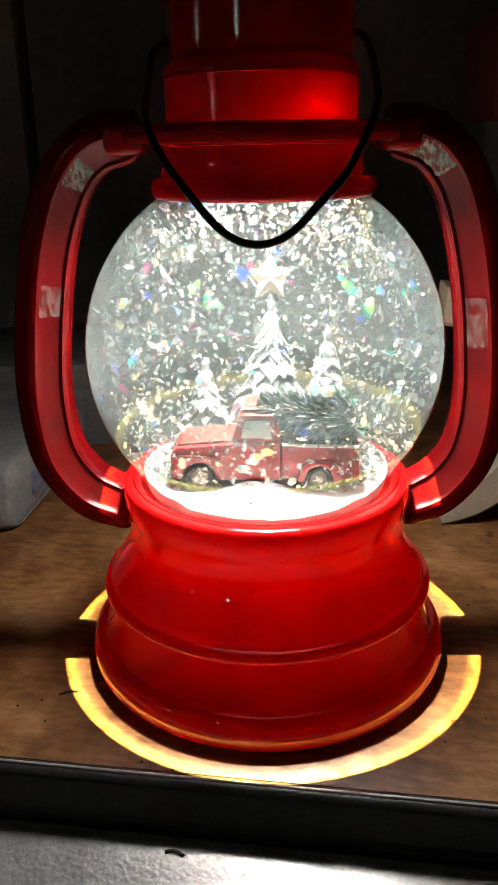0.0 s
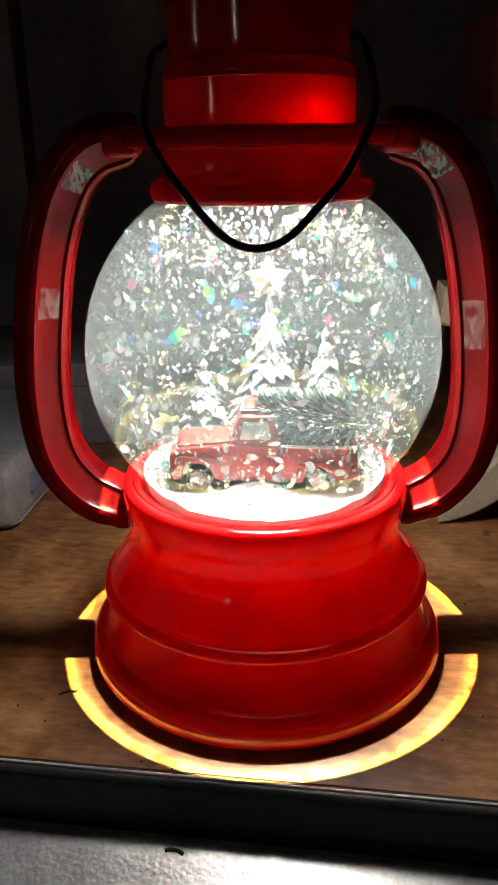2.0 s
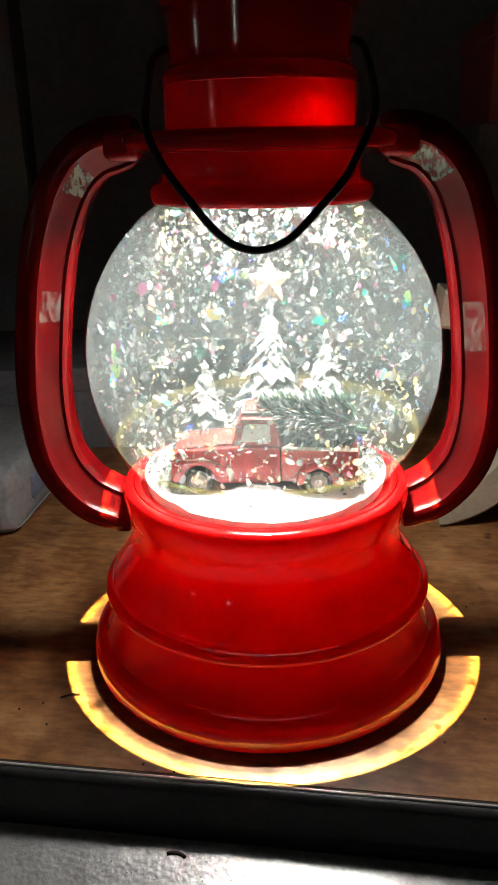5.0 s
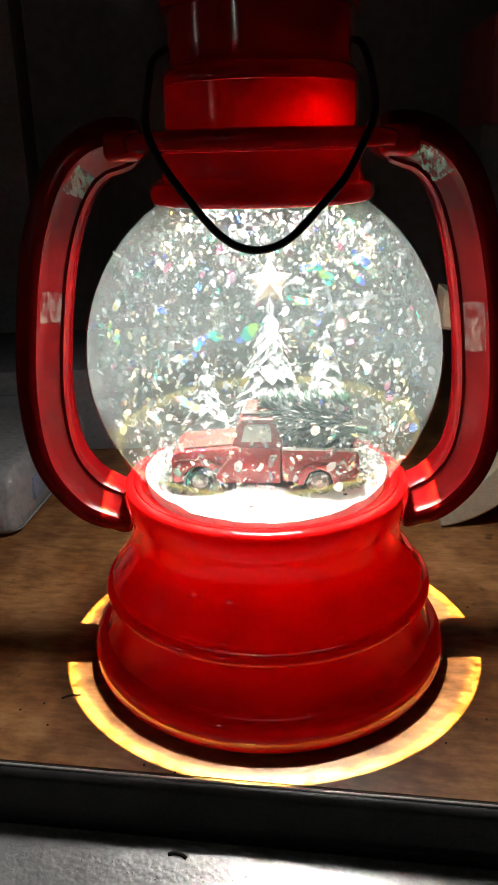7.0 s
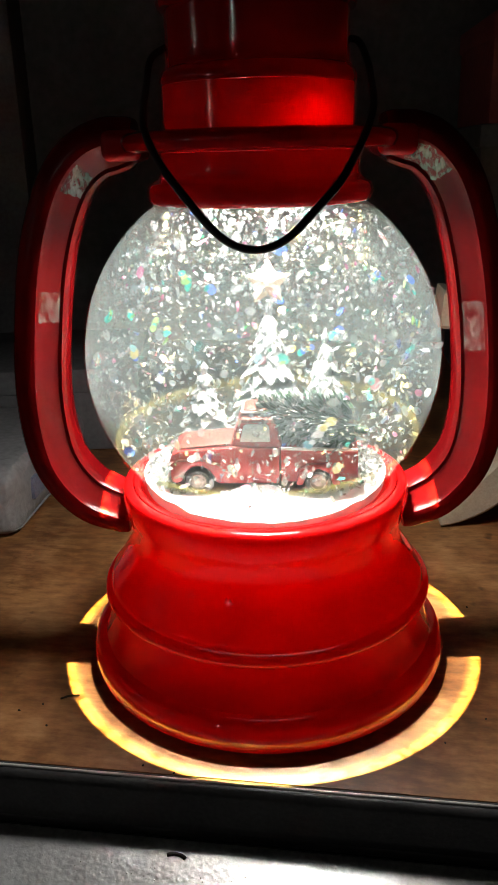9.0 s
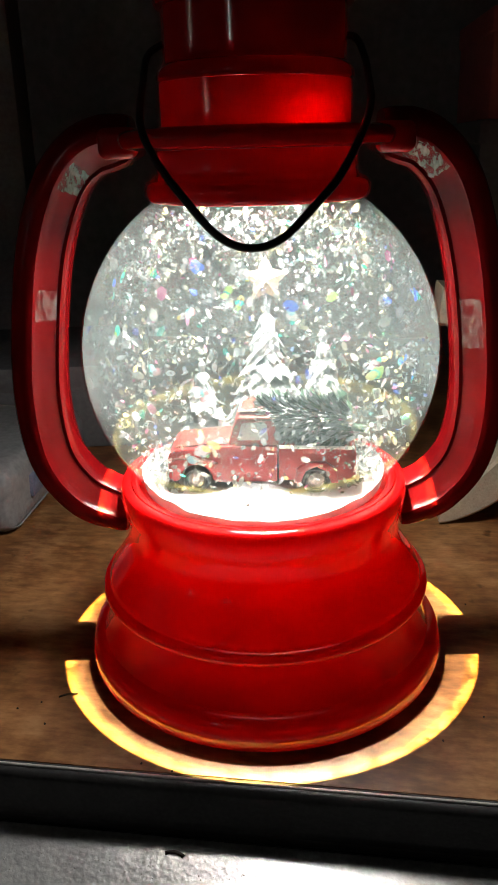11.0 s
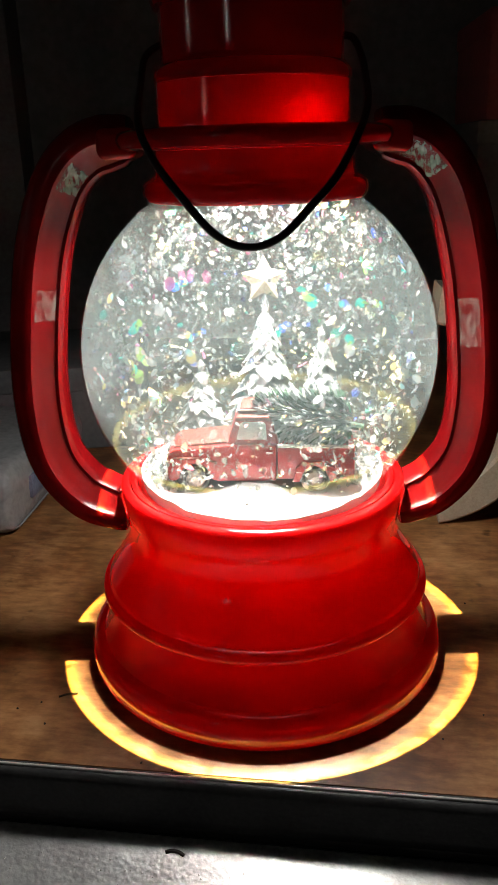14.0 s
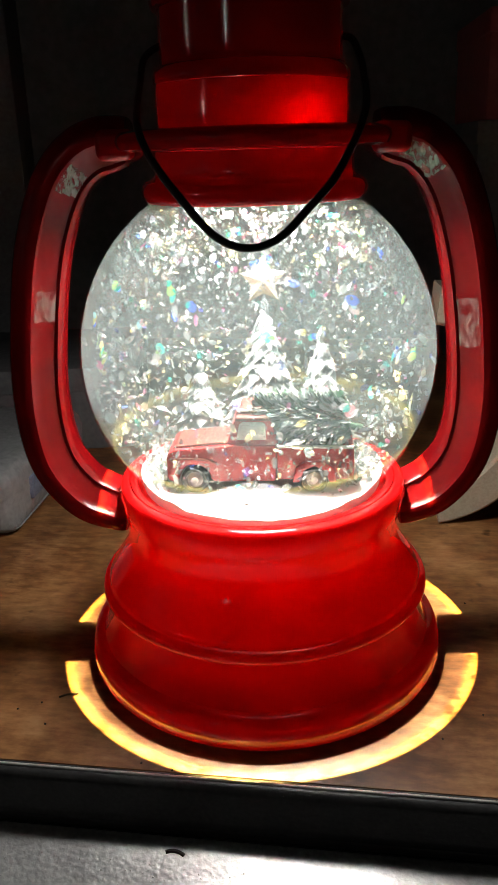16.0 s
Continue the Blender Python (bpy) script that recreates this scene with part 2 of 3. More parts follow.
BLUE_PRINT = surface("blue grey print", (0.10, 0.12, 0.18), (0.20, 0.22, 0.30), 0.6, scale=200, fine=900)
CREAM = surface("cream crepe paper", (0.34, 0.29, 0.21), (0.46, 0.40, 0.30), 0.75, scale=60, fine=900, bump=0.5)
GREY_CARD = surface("dark grey card", (0.10, 0.10, 0.105), (0.17, 0.17, 0.175), 0.7, scale=20, fine=300)
RED_CARD = surface("dull red card", (0.26, 0.05, 0.05), (0.38, 0.09, 0.085), 0.6, scale=20, fine=300)
BROWN_CARD = surface("brown card", (0.30, 0.20, 0.12), (0.44, 0.31, 0.20), 0.7, scale=20, fine=300)
CRUMB = surface("dark crumb", (0.015, 0.01, 0.008), (0.05, 0.035, 0.02), 0.8, scale=400, fine=1500)
GAP_LIGHT = glow("light in door gap", (1.0, 0.93, 0.85), 30.0)

# ---- mesh helpers ----


def finish(name, bm, material, smooth=True):
    bmesh.ops.recalc_face_normals(bm, faces=bm.faces)
    me = bpy.data.meshes.new(name)
    bm.to_mesh(me)
    bm.free()
    me.materials.append(material)
    for p in me.polygons:
        p.use_smooth = smooth
    if smooth:
        me.set_sharp_from_angle(angle=radians(42))
    return me


def part(name, bm, material, parent, label="", m=None, smooth=True):
    ob = new(name, finish(name, bm, material, smooth))
    ob.parent = parent
    if m is not None:
        ob.matrix_basis = m
    return tagged(ob, label)


def thing(name, label, category, m=None, **more):
    ob = new(name)
    ob.empty_display_size = 0.01
    if m is not None:
        ob.matrix_basis = m
    return tagged(ob, label, category, **more)


def solo(name, bm, material, label, category, m=None, kind="", group="", smooth=True):
    ob = new(name, finish(name, bm, material, smooth))
    if m is not None:
        ob.matrix_basis = m
    return tagged(ob, label, category, group, kind)


def catmull(points, steps, closed=False):
    pts = [Vector(p) for p in points]
    n = len(pts)
    out = []
    for i in range(n if closed else n - 1):
        if closed:
            a, b, c, d = pts[i - 1], pts[i], pts[(i + 1) % n], pts[(i + 2) % n]
        else:
            a, b, c, d = pts[max(i - 1, 0)], pts[i], pts[i + 1], pts[min(i + 2, n - 1)]
        for k in range(steps):
            u = k / steps
            out.append(0.5 * ((2 * b) + (c - a) * u + (2 * a - 5 * b + 4 * c - d) * u * u + (3 * b - a - 3 * c + d) * u ** 3))
    if not closed:
        out.append(pts[-1])
    return out


def lathe(profile, seg=128, closed=True, bm=None):
    """Turned body round z from a profile of (radius, height); closed joins last to first."""
    bm = bm or bmesh.new()
    rings = []
    for r, z in profile:
        if r < 1e-6:
            rings.append([bm.verts.new((0, 0, z))])
        else:
            rings.append([bm.verts.new((r * math.cos(a), r * math.sin(a), z)) for a in (2 * math.pi * i / seg for i in range(seg))])
    pairs = list(zip(rings, rings[1:]))
    if closed:
        pairs.append((rings[-1], rings[0]))
    for a, b in pairs:
        for i in range(seg):
            j = (i + 1) % seg
            if len(a) == 1 and len(b) == 1:
                break
            if len(a) == 1:
                bm.faces.new((a[0], b[j], b[i]))
            elif len(b) == 1:
                bm.faces.new((a[i], a[j], b[0]))
            else:
                bm.faces.new((a[i], a[j], b[j], b[i]))
    return bm


def soft(profile, steps=5):
    return [(p.x, p.y) for p in catmull([(r, z, 0) for r, z in profile], steps)]


def box(bm, x0, x1, y0, y1, z0, z1, bevel=0.0, segments=2):
    vs = bmesh.ops.create_cube(bm, size=1.0)["verts"]
    for v in vs:
        v.co = Vector(((x0 + x1) / 2 + v.co.x * (x1 - x0), (y0 + y1) / 2 + v.co.y * (y1 - y0), (z0 + z1) / 2 + v.co.z * (z1 - z0)))
    if bevel:
        es = {e for v in vs for e in v.link_edges}
        bmesh.ops.bevel(bm, geom=list(es), offset=bevel, segments=segments, affect="EDGES", profile=0.5)
    return bm


def slab(outline, y0, y1, bevel=0.0, segments=2):
    """A plate with an outline in x and z, from y0 to y1."""
    bm = bmesh.new()
    f = bm.faces.new([bm.verts.new((x, y0, z)) for x, z in outline])
    ex = bmesh.ops.extrude_face_region(bm, geom=[f])
    for v in ex["geom"]:
        if isinstance(v, bmesh.types.BMVert):
            v.co.y = y1
    if bevel:
        bmesh.ops.bevel(bm, geom=bm.edges[:], offset=bevel, segments=segments, affect="EDGES", profile=0.5)
    return bm


def tube(points, radius, sides=10, bm=None, closed_ends=True):
    bm = bm or bmesh.new()
    rings, up = [], Vector((0, 0, 1))
    for i, p in enumerate(points):
        d = (points[min(i + 1, len(points) - 1)] - points[max(i - 1, 0)]).normalized()
        side = d.cross(up)
        if side.length < 0.05:
            side = d.cross(Vector((0, 1, 0)))
        side.normalize()
        top = side.cross(d)
        r = radius[i] if isinstance(radius, list) else radius
        rings.append([bm.verts.new(p + (side * math.cos(a) + top * math.sin(a)) * r) for a in (2 * math.pi * k / sides for k in range(sides))])
    for a, b in zip(rings, rings[1:]):
        for k in range(sides):
            bm.faces.new((a[k], a[(k + 1) % sides], b[(k + 1) % sides], b[k]))
    if closed_ends:
        bm.faces.new(rings[0])
        bm.faces.new(rings[-1])
    return bm


# ---- the room: dark walls, board and worktop ----
EDGE_TURN = -7.5


def room():
    for name, dims in (("wall_north", (-1.0, 1.0, 0.62, 0.70, -0.9, 1.5)), ("wall_south", (-1.0, 1.0, -1.30, -1.22, -0.9, 1.5)),
                       ("wall_east", (1.0, 1.08, -1.22, 0.62, -0.9, 1.5)), ("wall_west", (-1.08, -1.0, -1.22, 0.62, -0.9, 1.5))):
        solo(name, box(bmesh.new(), *dims), WALL, "plain dark painted wall of an unlit room", "wall", kind="structure", smooth=False)
    solo("ceiling", box(bmesh.new(), -1.08, 1.08, -1.3, 0.7, 1.5, 1.56), WALL, "dark ceiling of an unlit room", "ceiling", kind="structure", smooth=False)
    solo("floor", box(bmesh.new(), -1.08, 1.08, -1.3, 0.7, -0.96, -0.9), WALL, "dark floor of an unlit room", "floor", kind="structure", smooth=False)


def cabinet_top():
    top = thing("wooden_board", "worn brown wood-veneer board with a black front edge", "table", pose(0, -0.0761, 0, 0, 0, EDGE_TURN))
    part("board", box(bmesh.new(), -0.75, 0.75, 0.0022, 0.60, -0.030, 0.0, 0.0006), BOARD, top, "worn brown wood veneer")
    rim = [(0.0, -0.0312), (-0.0026, -0.0305), (-0.0030, -0.026), (-0.0030, -0.0172), (-0.0037, -0.0166), (-0.0038, -0.0156), (-0.0030, -0.0148), (-0.0026, -0.0140), (-0.0026, -0.0030), (-0.0020, -0.0012), (-0.0008, -0.0003), (0.0021, -0.0003), (0.0021, -0.0312)]
    bm = bmesh.new()
    ends = [[bm.verts.new((x, y, z)) for y, z in rim] for x in (-0.75, 0.75)]
    for i in range(len(rim)):
        j = (i + 1) % len(rim)
        bm.faces.new((ends[0][i], ends[0][j], ends[1][j], ends[1][i]))
    for e in ends:
        bm.faces.new(e)
    part("edge_band", bm, EDGE, top, "black edge band with a thin bead")
    # pale strip puts the bright highlight along the board edge into its colour
    part("edge_highlight", tube([Vector((-0.75, 0.0004, 0.0)), Vector((0.75, 0.0004, 0.0))], 0.0005, 10), EDGE_HIGHLIGHT, top, "pale strip standing for the highlight along the edge")
    # sheet below, sloping down towards the front
    slope = 14.0
    curve = [(0.0085, 0.0010), (0.0060, 0.0010), (0.0020, 0.0007), (-0.0030, -0.0004), (-0.0090, -0.0019), (-0.0160, -0.0037), (-0.30, -0.0745)]
    curve = curve + [(y, z - 0.0044) for y, z in reversed(curve)]
    sheet = bmesh.new()
    ends = [[sheet.verts.new((x, y, z)) for y, z in curve] for x in (-0.8, 0.8)]
    for i in range(len(curve)):
        j = (i + 1) % len(curve)
        sheet.faces.new((ends[0][i], ends[0][j], ends[1][j], ends[1][i]))
    for e in ends:
        sheet.faces.new(e)
    steel = thing("steel_worktop", "scuffed steel worktop sheet sloping below the board edge", "worktop", pose(0, -0.0761, 0, 0, 0, EDGE_TURN) @ pose(0, -0.0125, -0.0205))
    part("sheet", sheet, STEEL, steel, "scuffed grey steel")
    part("back_edge", box(bmesh.new(), -0.8, 0.8, 0.0087, 0.0094, -0.004, 0.0012, 0.0002), EDGE, steel, "dark joint along the back edge")
    legs = bmesh.new()
    box(legs, -0.78, 0.78, -0.30, -0.0125, -0.90, -0.0257)
    for v in legs.verts:
        if v.co.z > -0.5:
            v.co.z += (v.co.y + 0.0125) * math.tan(radians(slope)) - 0.0002
    solo("base_cabinet", legs, EDGE, "black cabinet carrying the steel worktop", "cabinet", pose(0, -0.0761, 0, 0, 0, EDGE_TURN), smooth=False)
    back = bmesh.new()
    box(back, -0.75, 0.75, 0.004, 0.60, -0.90, -0.0302, 0.002)
    solo("rear_cabinet", back, EDGE, "black cabinet carrying the brown board", "cabinet", pose(0, -0.0761, 0, 0, 0, EDGE_TURN))


room()
cabinet_top()

# ---- the lantern ----
GLOBE_R, GLOBE_Z, SNOW_Z, NECK_R = 0.0600, 0.1156, 0.0726, 0.0440
lantern = thing("snow_globe_lantern", "glossy red plastic lantern with a lit, glitter-filled snow globe", "snow globe")


def base():
    outer = [(0.0612, 0.0020), (0.0638, 0.0021), (0.0653, 0.0036), (0.0659, 0.0066), (0.0654, 0.0102), (0.0640, 0.0128), (0.0620, 0.0139)]
    flare = [(0.0608, 0.0142), (0.0594, 0.0176), (0.0577, 0.0226), (0.0562, 0.0288)]
    bulge = [(0.0563, 0.0295), (0.0578, 0.0297), (0.0589, 0.0303), (0.0596, 0.0312), (0.0597, 0.0323), (0.0592, 0.0334), (0.0582, 0.0341), (0.0573, 0.0346), (0.0567, 0.0362), (0.0547, 0.0393), (0.0517, 0.0440), (0.0494, 0.0482), (0.0483, 0.0522), (0.0484, 0.0556), (0.0490, 0.0590), (0.0500, 0.0622),
             (0.0506, 0.0655), (0.0507, 0.0686), (0.0503, 0.0704), (0.0494, 0.0712), (0.0482, 0.0715), (0.0472, 0.0714), (0.0467, 0.0706)]
    inner = [(0.0467, 0.0672), (0.0458, 0.0590), (0.0458, 0.0510), (0.0492, 0.0430), (0.0545, 0.0345), (0.0540, 0.0240), (0.0570, 0.0160), (0.0608, 0.0110), (0.0608, 0.0030)]
    part("base", lathe(soft(outer, 4) + soft(flare, 4) + soft(bulge, 4) + inner, 160), RED_BASE, lantern, "glossy red stepped base, glowing from inside")
    part("globe_seat", lathe([(0.0402, 0.0680), (0.0466, 0.0680), (0.0466, 0.0712), (0.0456, 0.0714), (0.0447, 0.0712), (0.0442, 0.0706), (0.0442, 0.0692), (0.0402, 0.0692)], 128), RED_BASE, lantern, "glossy red seat ring under the globe")
    part("base_plate", lathe([(0.0, 0.0), (0.0618, 0.0), (0.0622, 0.0005), (0.0622, 0.0019), (0.0605, 0.0029), (0.0, 0.0029)], 96, False), EDGE, lantern, "black plate under the base")


def cap():
    skirt = [(0.0328, 0.1646), (0.0345, 0.1650), (0.0354, 0.1668), (0.0355, 0.1688), (0.0346, 0.1706), (0.0328, 0.1716), (0.0316, 0.1728), (0.0312, 0.1750), (0.0313, 0.1798)]
    part("cap_skirt", lathe(soft(skirt, 4) + [(0.0306, 0.1798), (0.0307, 0.1740), (0.0326, 0.1700), (0.0326, 0.1650)], 128), RED_SKIRT, lantern, "red rolled rim gripping the globe")
    collar = [(0.0303, 0.1799), (0.0405, 0.1799), (0.0424, 0.1806), (0.0431, 0.1822), (0.0432, 0.1832), (0.0428, 0.1846), (0.0415, 0.1855), (0.0395, 0.1859), (0.0288, 0.1859), (0.0288, 0.1852), (0.0303, 0.1850)]
    part("cap_collar", lathe(collar, 128), RED_SOLID, lantern, "red flat collar joining the side arms")
    drum = [(0.0293, 0.1860), (0.0295, 0.1880), (0.0295, 0.1960), (0.0295, 0.1984)]
    part("cap_drum", lathe(soft(drum, 3) + [(0.0277, 0.1984), (0.0277, 0.1860)], 128), RED_CAP, lantern, "red drum, glowing at its foot")
    shoulder = [(0.0295, 0.1985), (0.0299, 0.1992), (0.0299, 0.2004), (0.0295, 0.2018), (0.0288, 0.2027), (0.0281, 0.2032)]
    part("drum_shoulder", lathe(soft(shoulder, 3) + [(0.0257, 0.2032), (0.0257, 0.1985)], 128), RED_SOLID, lantern, "thick dark red shoulder over the drum")
    for side in (-1, 1):
        sleeve = bmesh.new()
        box(sleeve, side * 0.0415 - 0.0060, side * 0.0415 + 0.0060, -0.0130, 0.0120, 0.1776, 0.1868, 0.0026, 4)
        part("arm_sleeve", sleeve, RED_SOLID, lantern, "rounded red sleeve holding the arm end")
    upper = [(0.0282, 0.2033), (0.0278, 0.2040), (0.0276, 0.2052), (0.0275, 0.2080), (0.0275, 0.2185)]
    part("chimney", lathe(upper + [(0.0255, 0.2185), (0.0255, 0.2060), (0.0262, 0.2033)], 128), RED_SOLID, lantern, "red chimney drum")
    lid = [(0.0275, 0.2186), (0.0292, 0.2190), (0.0298, 0.2205), (0.0294, 0.2222), (0.0275, 0.2240), (0.0262, 0.2300), (0.0255, 0.2620), (0.0235, 0.2800), (0.0180, 0.2880), (0.0, 0.2905)]
    under = [(0.0, 0.2880), (0.0165, 0.2855), (0.0215, 0.2780), (0.0235, 0.2620), (0.0245, 0.2300), (0.0252, 0.2186)]
    part("chimney_lid", lathe(lid + under, 96), RED_SOLID, lantern, "red domed lid")
    # unseen baffles, added only to cut both helper beams to rings
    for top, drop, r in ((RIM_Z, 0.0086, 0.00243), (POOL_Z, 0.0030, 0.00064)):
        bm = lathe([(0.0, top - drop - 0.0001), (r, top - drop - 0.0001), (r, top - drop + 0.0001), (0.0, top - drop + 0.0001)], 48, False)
        part("helper_baffle", bm, BAFFLE_WHITE, lantern, "unseen baffle added to shape a helper lamp's beam", m=pose(POOL_AT.x * drop / top, POOL_AT.y * drop / top, 0))


ARM_LEFT = [(-0.0385, 0.1840), (-0.0425, 0.1836), (-0.0528, 0.1808), (-0.0620, 0.1716), (-0.0697, 0.1528), (-0.0744, 0.1289), (-0.0770, 0.1014), (-0.0744, 0.0787), (-0.0650, 0.0642), (-0.0530, 0.0580), (-0.0485, 0.0570)]
ARM_RIGHT = [(0.0385, 0.1840), (0.0425, 0.1837), (0.0531, 0.1803), (0.0624, 0.1695), (0.0690, 0.1502), (0.0735, 0.1250), (0.0754, 0.0968), (0.0722, 0.0762), (0.0630, 0.0634), (0.0525, 0.0582), (0.0485, 0.0572)]
ARM_SECTION = [(0.0068, 0.0105), (0.0079, 0.0060), (0.0081, 0.0), (0.0077, -0.0042), (0.0060, -0.0074), (0.0036, -0.0088), (0.0010, -0.0092), (-0.0004, -0.0088), (-0.0010, -0.0074), (-0.0028, -0.0058), (-0.0052, -0.0038),
               (-0.0068, -0.0027), (-0.0073, -0.0028), (-0.0080, -0.0031), (-0.0088, -0.0020), (-0.0092, 0.0004), (-0.0092, 0.0060), (-0.0084, 0.0105), (0.0, 0.0115)]


def arm(points, side, patch_spans):
    path = catmull([(x, 0, z) for x, z in points], 10)
    bm = bmesh.new()
    rings, spots = [], []
    for i, p in enumerate(path):
        d = (path[min(i + 1, len(path) - 1)] - path[max(i - 1, 0)]).normalized()
        n = Vector((-d.z, 0, d.x))
        if n.dot(p - Vector((0, 0, 0.122))) < 0:
            n = -n
        # slimmer where it meets collar and flange
        s = 1.0 - 0.28 * max(0, 1 - i / 14) - 0.24 * max(0, 1 - (len(path) - 1 - i) / 16)
        spots.append([p + n * a * s + Vector((0, b, 0)) for a, b in ARM_SECTION])
        rings.append([bm.verts.new(c) for c in spots[-1]])
    k = len(ARM_SECTION)
    for a, b in zip(rings, rings[1:]):
        for i in range(k):
            bm.faces.new((a[i], a[(i + 1) % k], b[(i + 1) % k], b[i]))
    bm.faces.new(rings[0])
    bm.faces.new(rings[-1])
    ob = part("side_arm", bm, SHADED_RED_ARM, lantern, "curved red side arm with a sunken glossy panel")
    rnd = random.Random(31 + side)
    # pale crinkled film patches laid over parts of the sunken panel
    for first, last in patch_spans:
        film = bmesh.new()
        grid = []
        for i in range(first, last + 1):
            ring = [Vector((0, -0.00035, 0)) + spots[i][k] for k in (8, 9, 10, 11)]
            row = []
            for k in range(13):
                u = k / 12 * 3
                a = min(int(u), 2)
                p = ring[a].lerp(ring[a + 1], u - a)
                wave = 0.00035 * math.sin(i * 2.3 + 0.5 * math.sin(k * 0.9)) + 0.0003 * rnd.random()
                row.append(film.verts.new(p + Vector((-side * 0.5, -0.8, 0)) * (0.0004 + wave) + Vector((0, 0, 0.0004 * rnd.uniform(-1, 1)))))
            grid.append(row)
        for a, b in zip(grid, grid[1:]):
            for k in range(12):
                film.faces.new((a[k], a[k + 1], b[k + 1], b[k]))
        part("film_patch", film, FILM if first < 40 else THIN_FILM, ob, "crinkled pale film patch on the panel")
    return ob


def bail():
    pts = [(0.0268, 0.0, 0.2108), (0.0300, -0.0005, 0.2100), (0.0318, -0.003, 0.2065), (0.0327, -0.010, 0.2000), (0.0306, -0.0315, 0.1885), (0.0226, -0.0425, 0.1737), (0.0143, -0.050, 0.1652), (0.0060, -0.0548, 0.1580),
           (-0.0024, -0.056, 0.1559), (-0.0106, -0.054, 0.1591), (-0.0193, -0.048, 0.1681), (-0.0272, -0.0400, 0.1779), (-0.0314, -0.0325, 0.1872), (-0.0327, -0.010, 0.1990), (-0.0318, -0.002, 0.2065), (-0.0268, 0.0, 0.2100)]
    part("bail_handle", tube(catmull(pts, 10), 0.00108, 12), WIRE, lantern, "thin black wire carrying handle, hanging forward")


def globe():
    """Round glass globe, drawn in to a short straight neck that stands in the base; the liquid fills it."""
    hi = math.asin((0.1672 - GLOBE_Z) / GLOBE_R)
    for name, r, neck, foot, material, label in (("glass_globe", GLOBE_R, NECK_R, 0.0702, GLASS, "clear round glass globe"), ("liquid", GLOBE_R - 0.0008, NECK_R - 0.0008, 0.0712, LIQUID, "clear liquid clouded with fine glitter")):
        lo = -math.acos(neck / r)
        prof = [(neck, foot)] + [(r * math.cos(a), GLOBE_Z + r * math.sin(a)) for a in (lo + (hi - lo) * i / 64 for i in range(65))]
        part(name, lathe(prof, 160, False), material, lantern, label).visible_shadow = False


def bank(x, y):
    """Height of the snow over its level: drifts up along the glass at both ends, and an added low ridge along the truck
    that stands for the white glow between its wheels.
    """
    a, u = math.atan2(y, x), math.hypot(x, y) / NECK_R
    ends = 0.0027 * math.cos(a) ** 2 - 0.0008
    ridge = 0.0034 * math.exp(-((y + 0.0220) / 0.0026) ** 2) * math.exp(-((x + 0.0020) / 0.0105) ** 4)
    return ends * max(0.0, (u - 0.70) / 0.30) ** 1.7 + ridge


def snow_floor():
    bm = bmesh.new()
    rings, seg, radius = 30, 110, NECK_R - 0.0012
    rows = []
    for i in range(rings + 1):
        r = radius * i / rings
        row = []
        for k in range(seg if i else 1):
            a = 2 * math.pi * k / seg
            x, y = r * math.cos(a), r * math.sin(a)
            h = 0.0009 * noise.noise((x * 120, y * 120, 3)) + 0.0004 * noise.noise((x * 500, y * 500, 1)) + 0.0010 * max(0, (y - 0.002) / radius) + bank(x, y)
            row.append(bm.verts.new((x, y, SNOW_Z + h)))
        rows.append(row)
    for k in range(seg):
        bm.faces.new((rows[0][0], rows[1][k], rows[1][(k + 1) % seg]))
    for a, b in zip(rows[1:], rows[2:]):
        for k in range(seg):
            bm.faces.new((a[k], b[k], b[(k + 1) % seg], a[(k + 1) % seg]))
    low = [bm.verts.new((0.0420 * math.cos(2 * math.pi * k / seg), 0.0420 * math.sin(2 * math.pi * k / seg), 0.0695)) for k in range(seg)]
    for k in range(seg):
        bm.faces.new((rows[-1][k], low[k], low[(k + 1) % seg], rows[-1][(k + 1) % seg]))
    bm.faces.new(low)
    part("snow_floor", bm, SNOW, lantern, "bright white snow bed")
    for x, y in ((-0.005, -0.0327), (0.026, -0.024)):
        b = bmesh.new()
        bmesh.ops.create_icosphere(b, subdivisions=1, radius=0.0006)
        part("fleck", b, CRUMB, lantern, "dark fleck on the snow", m=pose(x, y, SNOW_Z + 0.0003, 0, 0, 20) @ Matrix.Diagonal((1.4, 1, 0.6, 1)))


def settled_glitter():
    """Flakes heaped on the snow along the glass, at both ends of the truck."""
    rnd = random.Random(21)
    bm = bmesh.new()
    for _ in range(900):
        a = (0 if rnd.random() < 0.5 else math.pi) + rnd.gauss(0.25, 0.75)
        r = 0.0424 * math.sqrt(rnd.uniform(0.62, 0.97))
        h = 0.0045 * rnd.random() ** 1.8 * max(0.0, (r - 0.029) / 0.0115) + bank(r * math.cos(a), r * math.sin(a))
        p = Vector((r * math.cos(a), r * math.sin(a), SNOW_Z + 0.0006 + h))
        if p.y < -0.022:
            continue
        q, s = Euler((rnd.gauss(0, 0.8), rnd.gauss(0, 0.8), rnd.uniform(0, 6.28))).to_matrix(), rnd.uniform(0.0006, 0.0016)
        bm.faces.new([bm.verts.new(p + q @ Vector((s * math.cos(t), 0.7 * s * math.sin(t), 0.0001 * math.sin(2 * t)))) for t in (math.pi * k / 3 for k in range(6))])
    tagged(part("settled_glitter", bm, DIMMED_FLAKE, lantern, "loose heap of settled pearly glitter", smooth=False), kind="stuff")


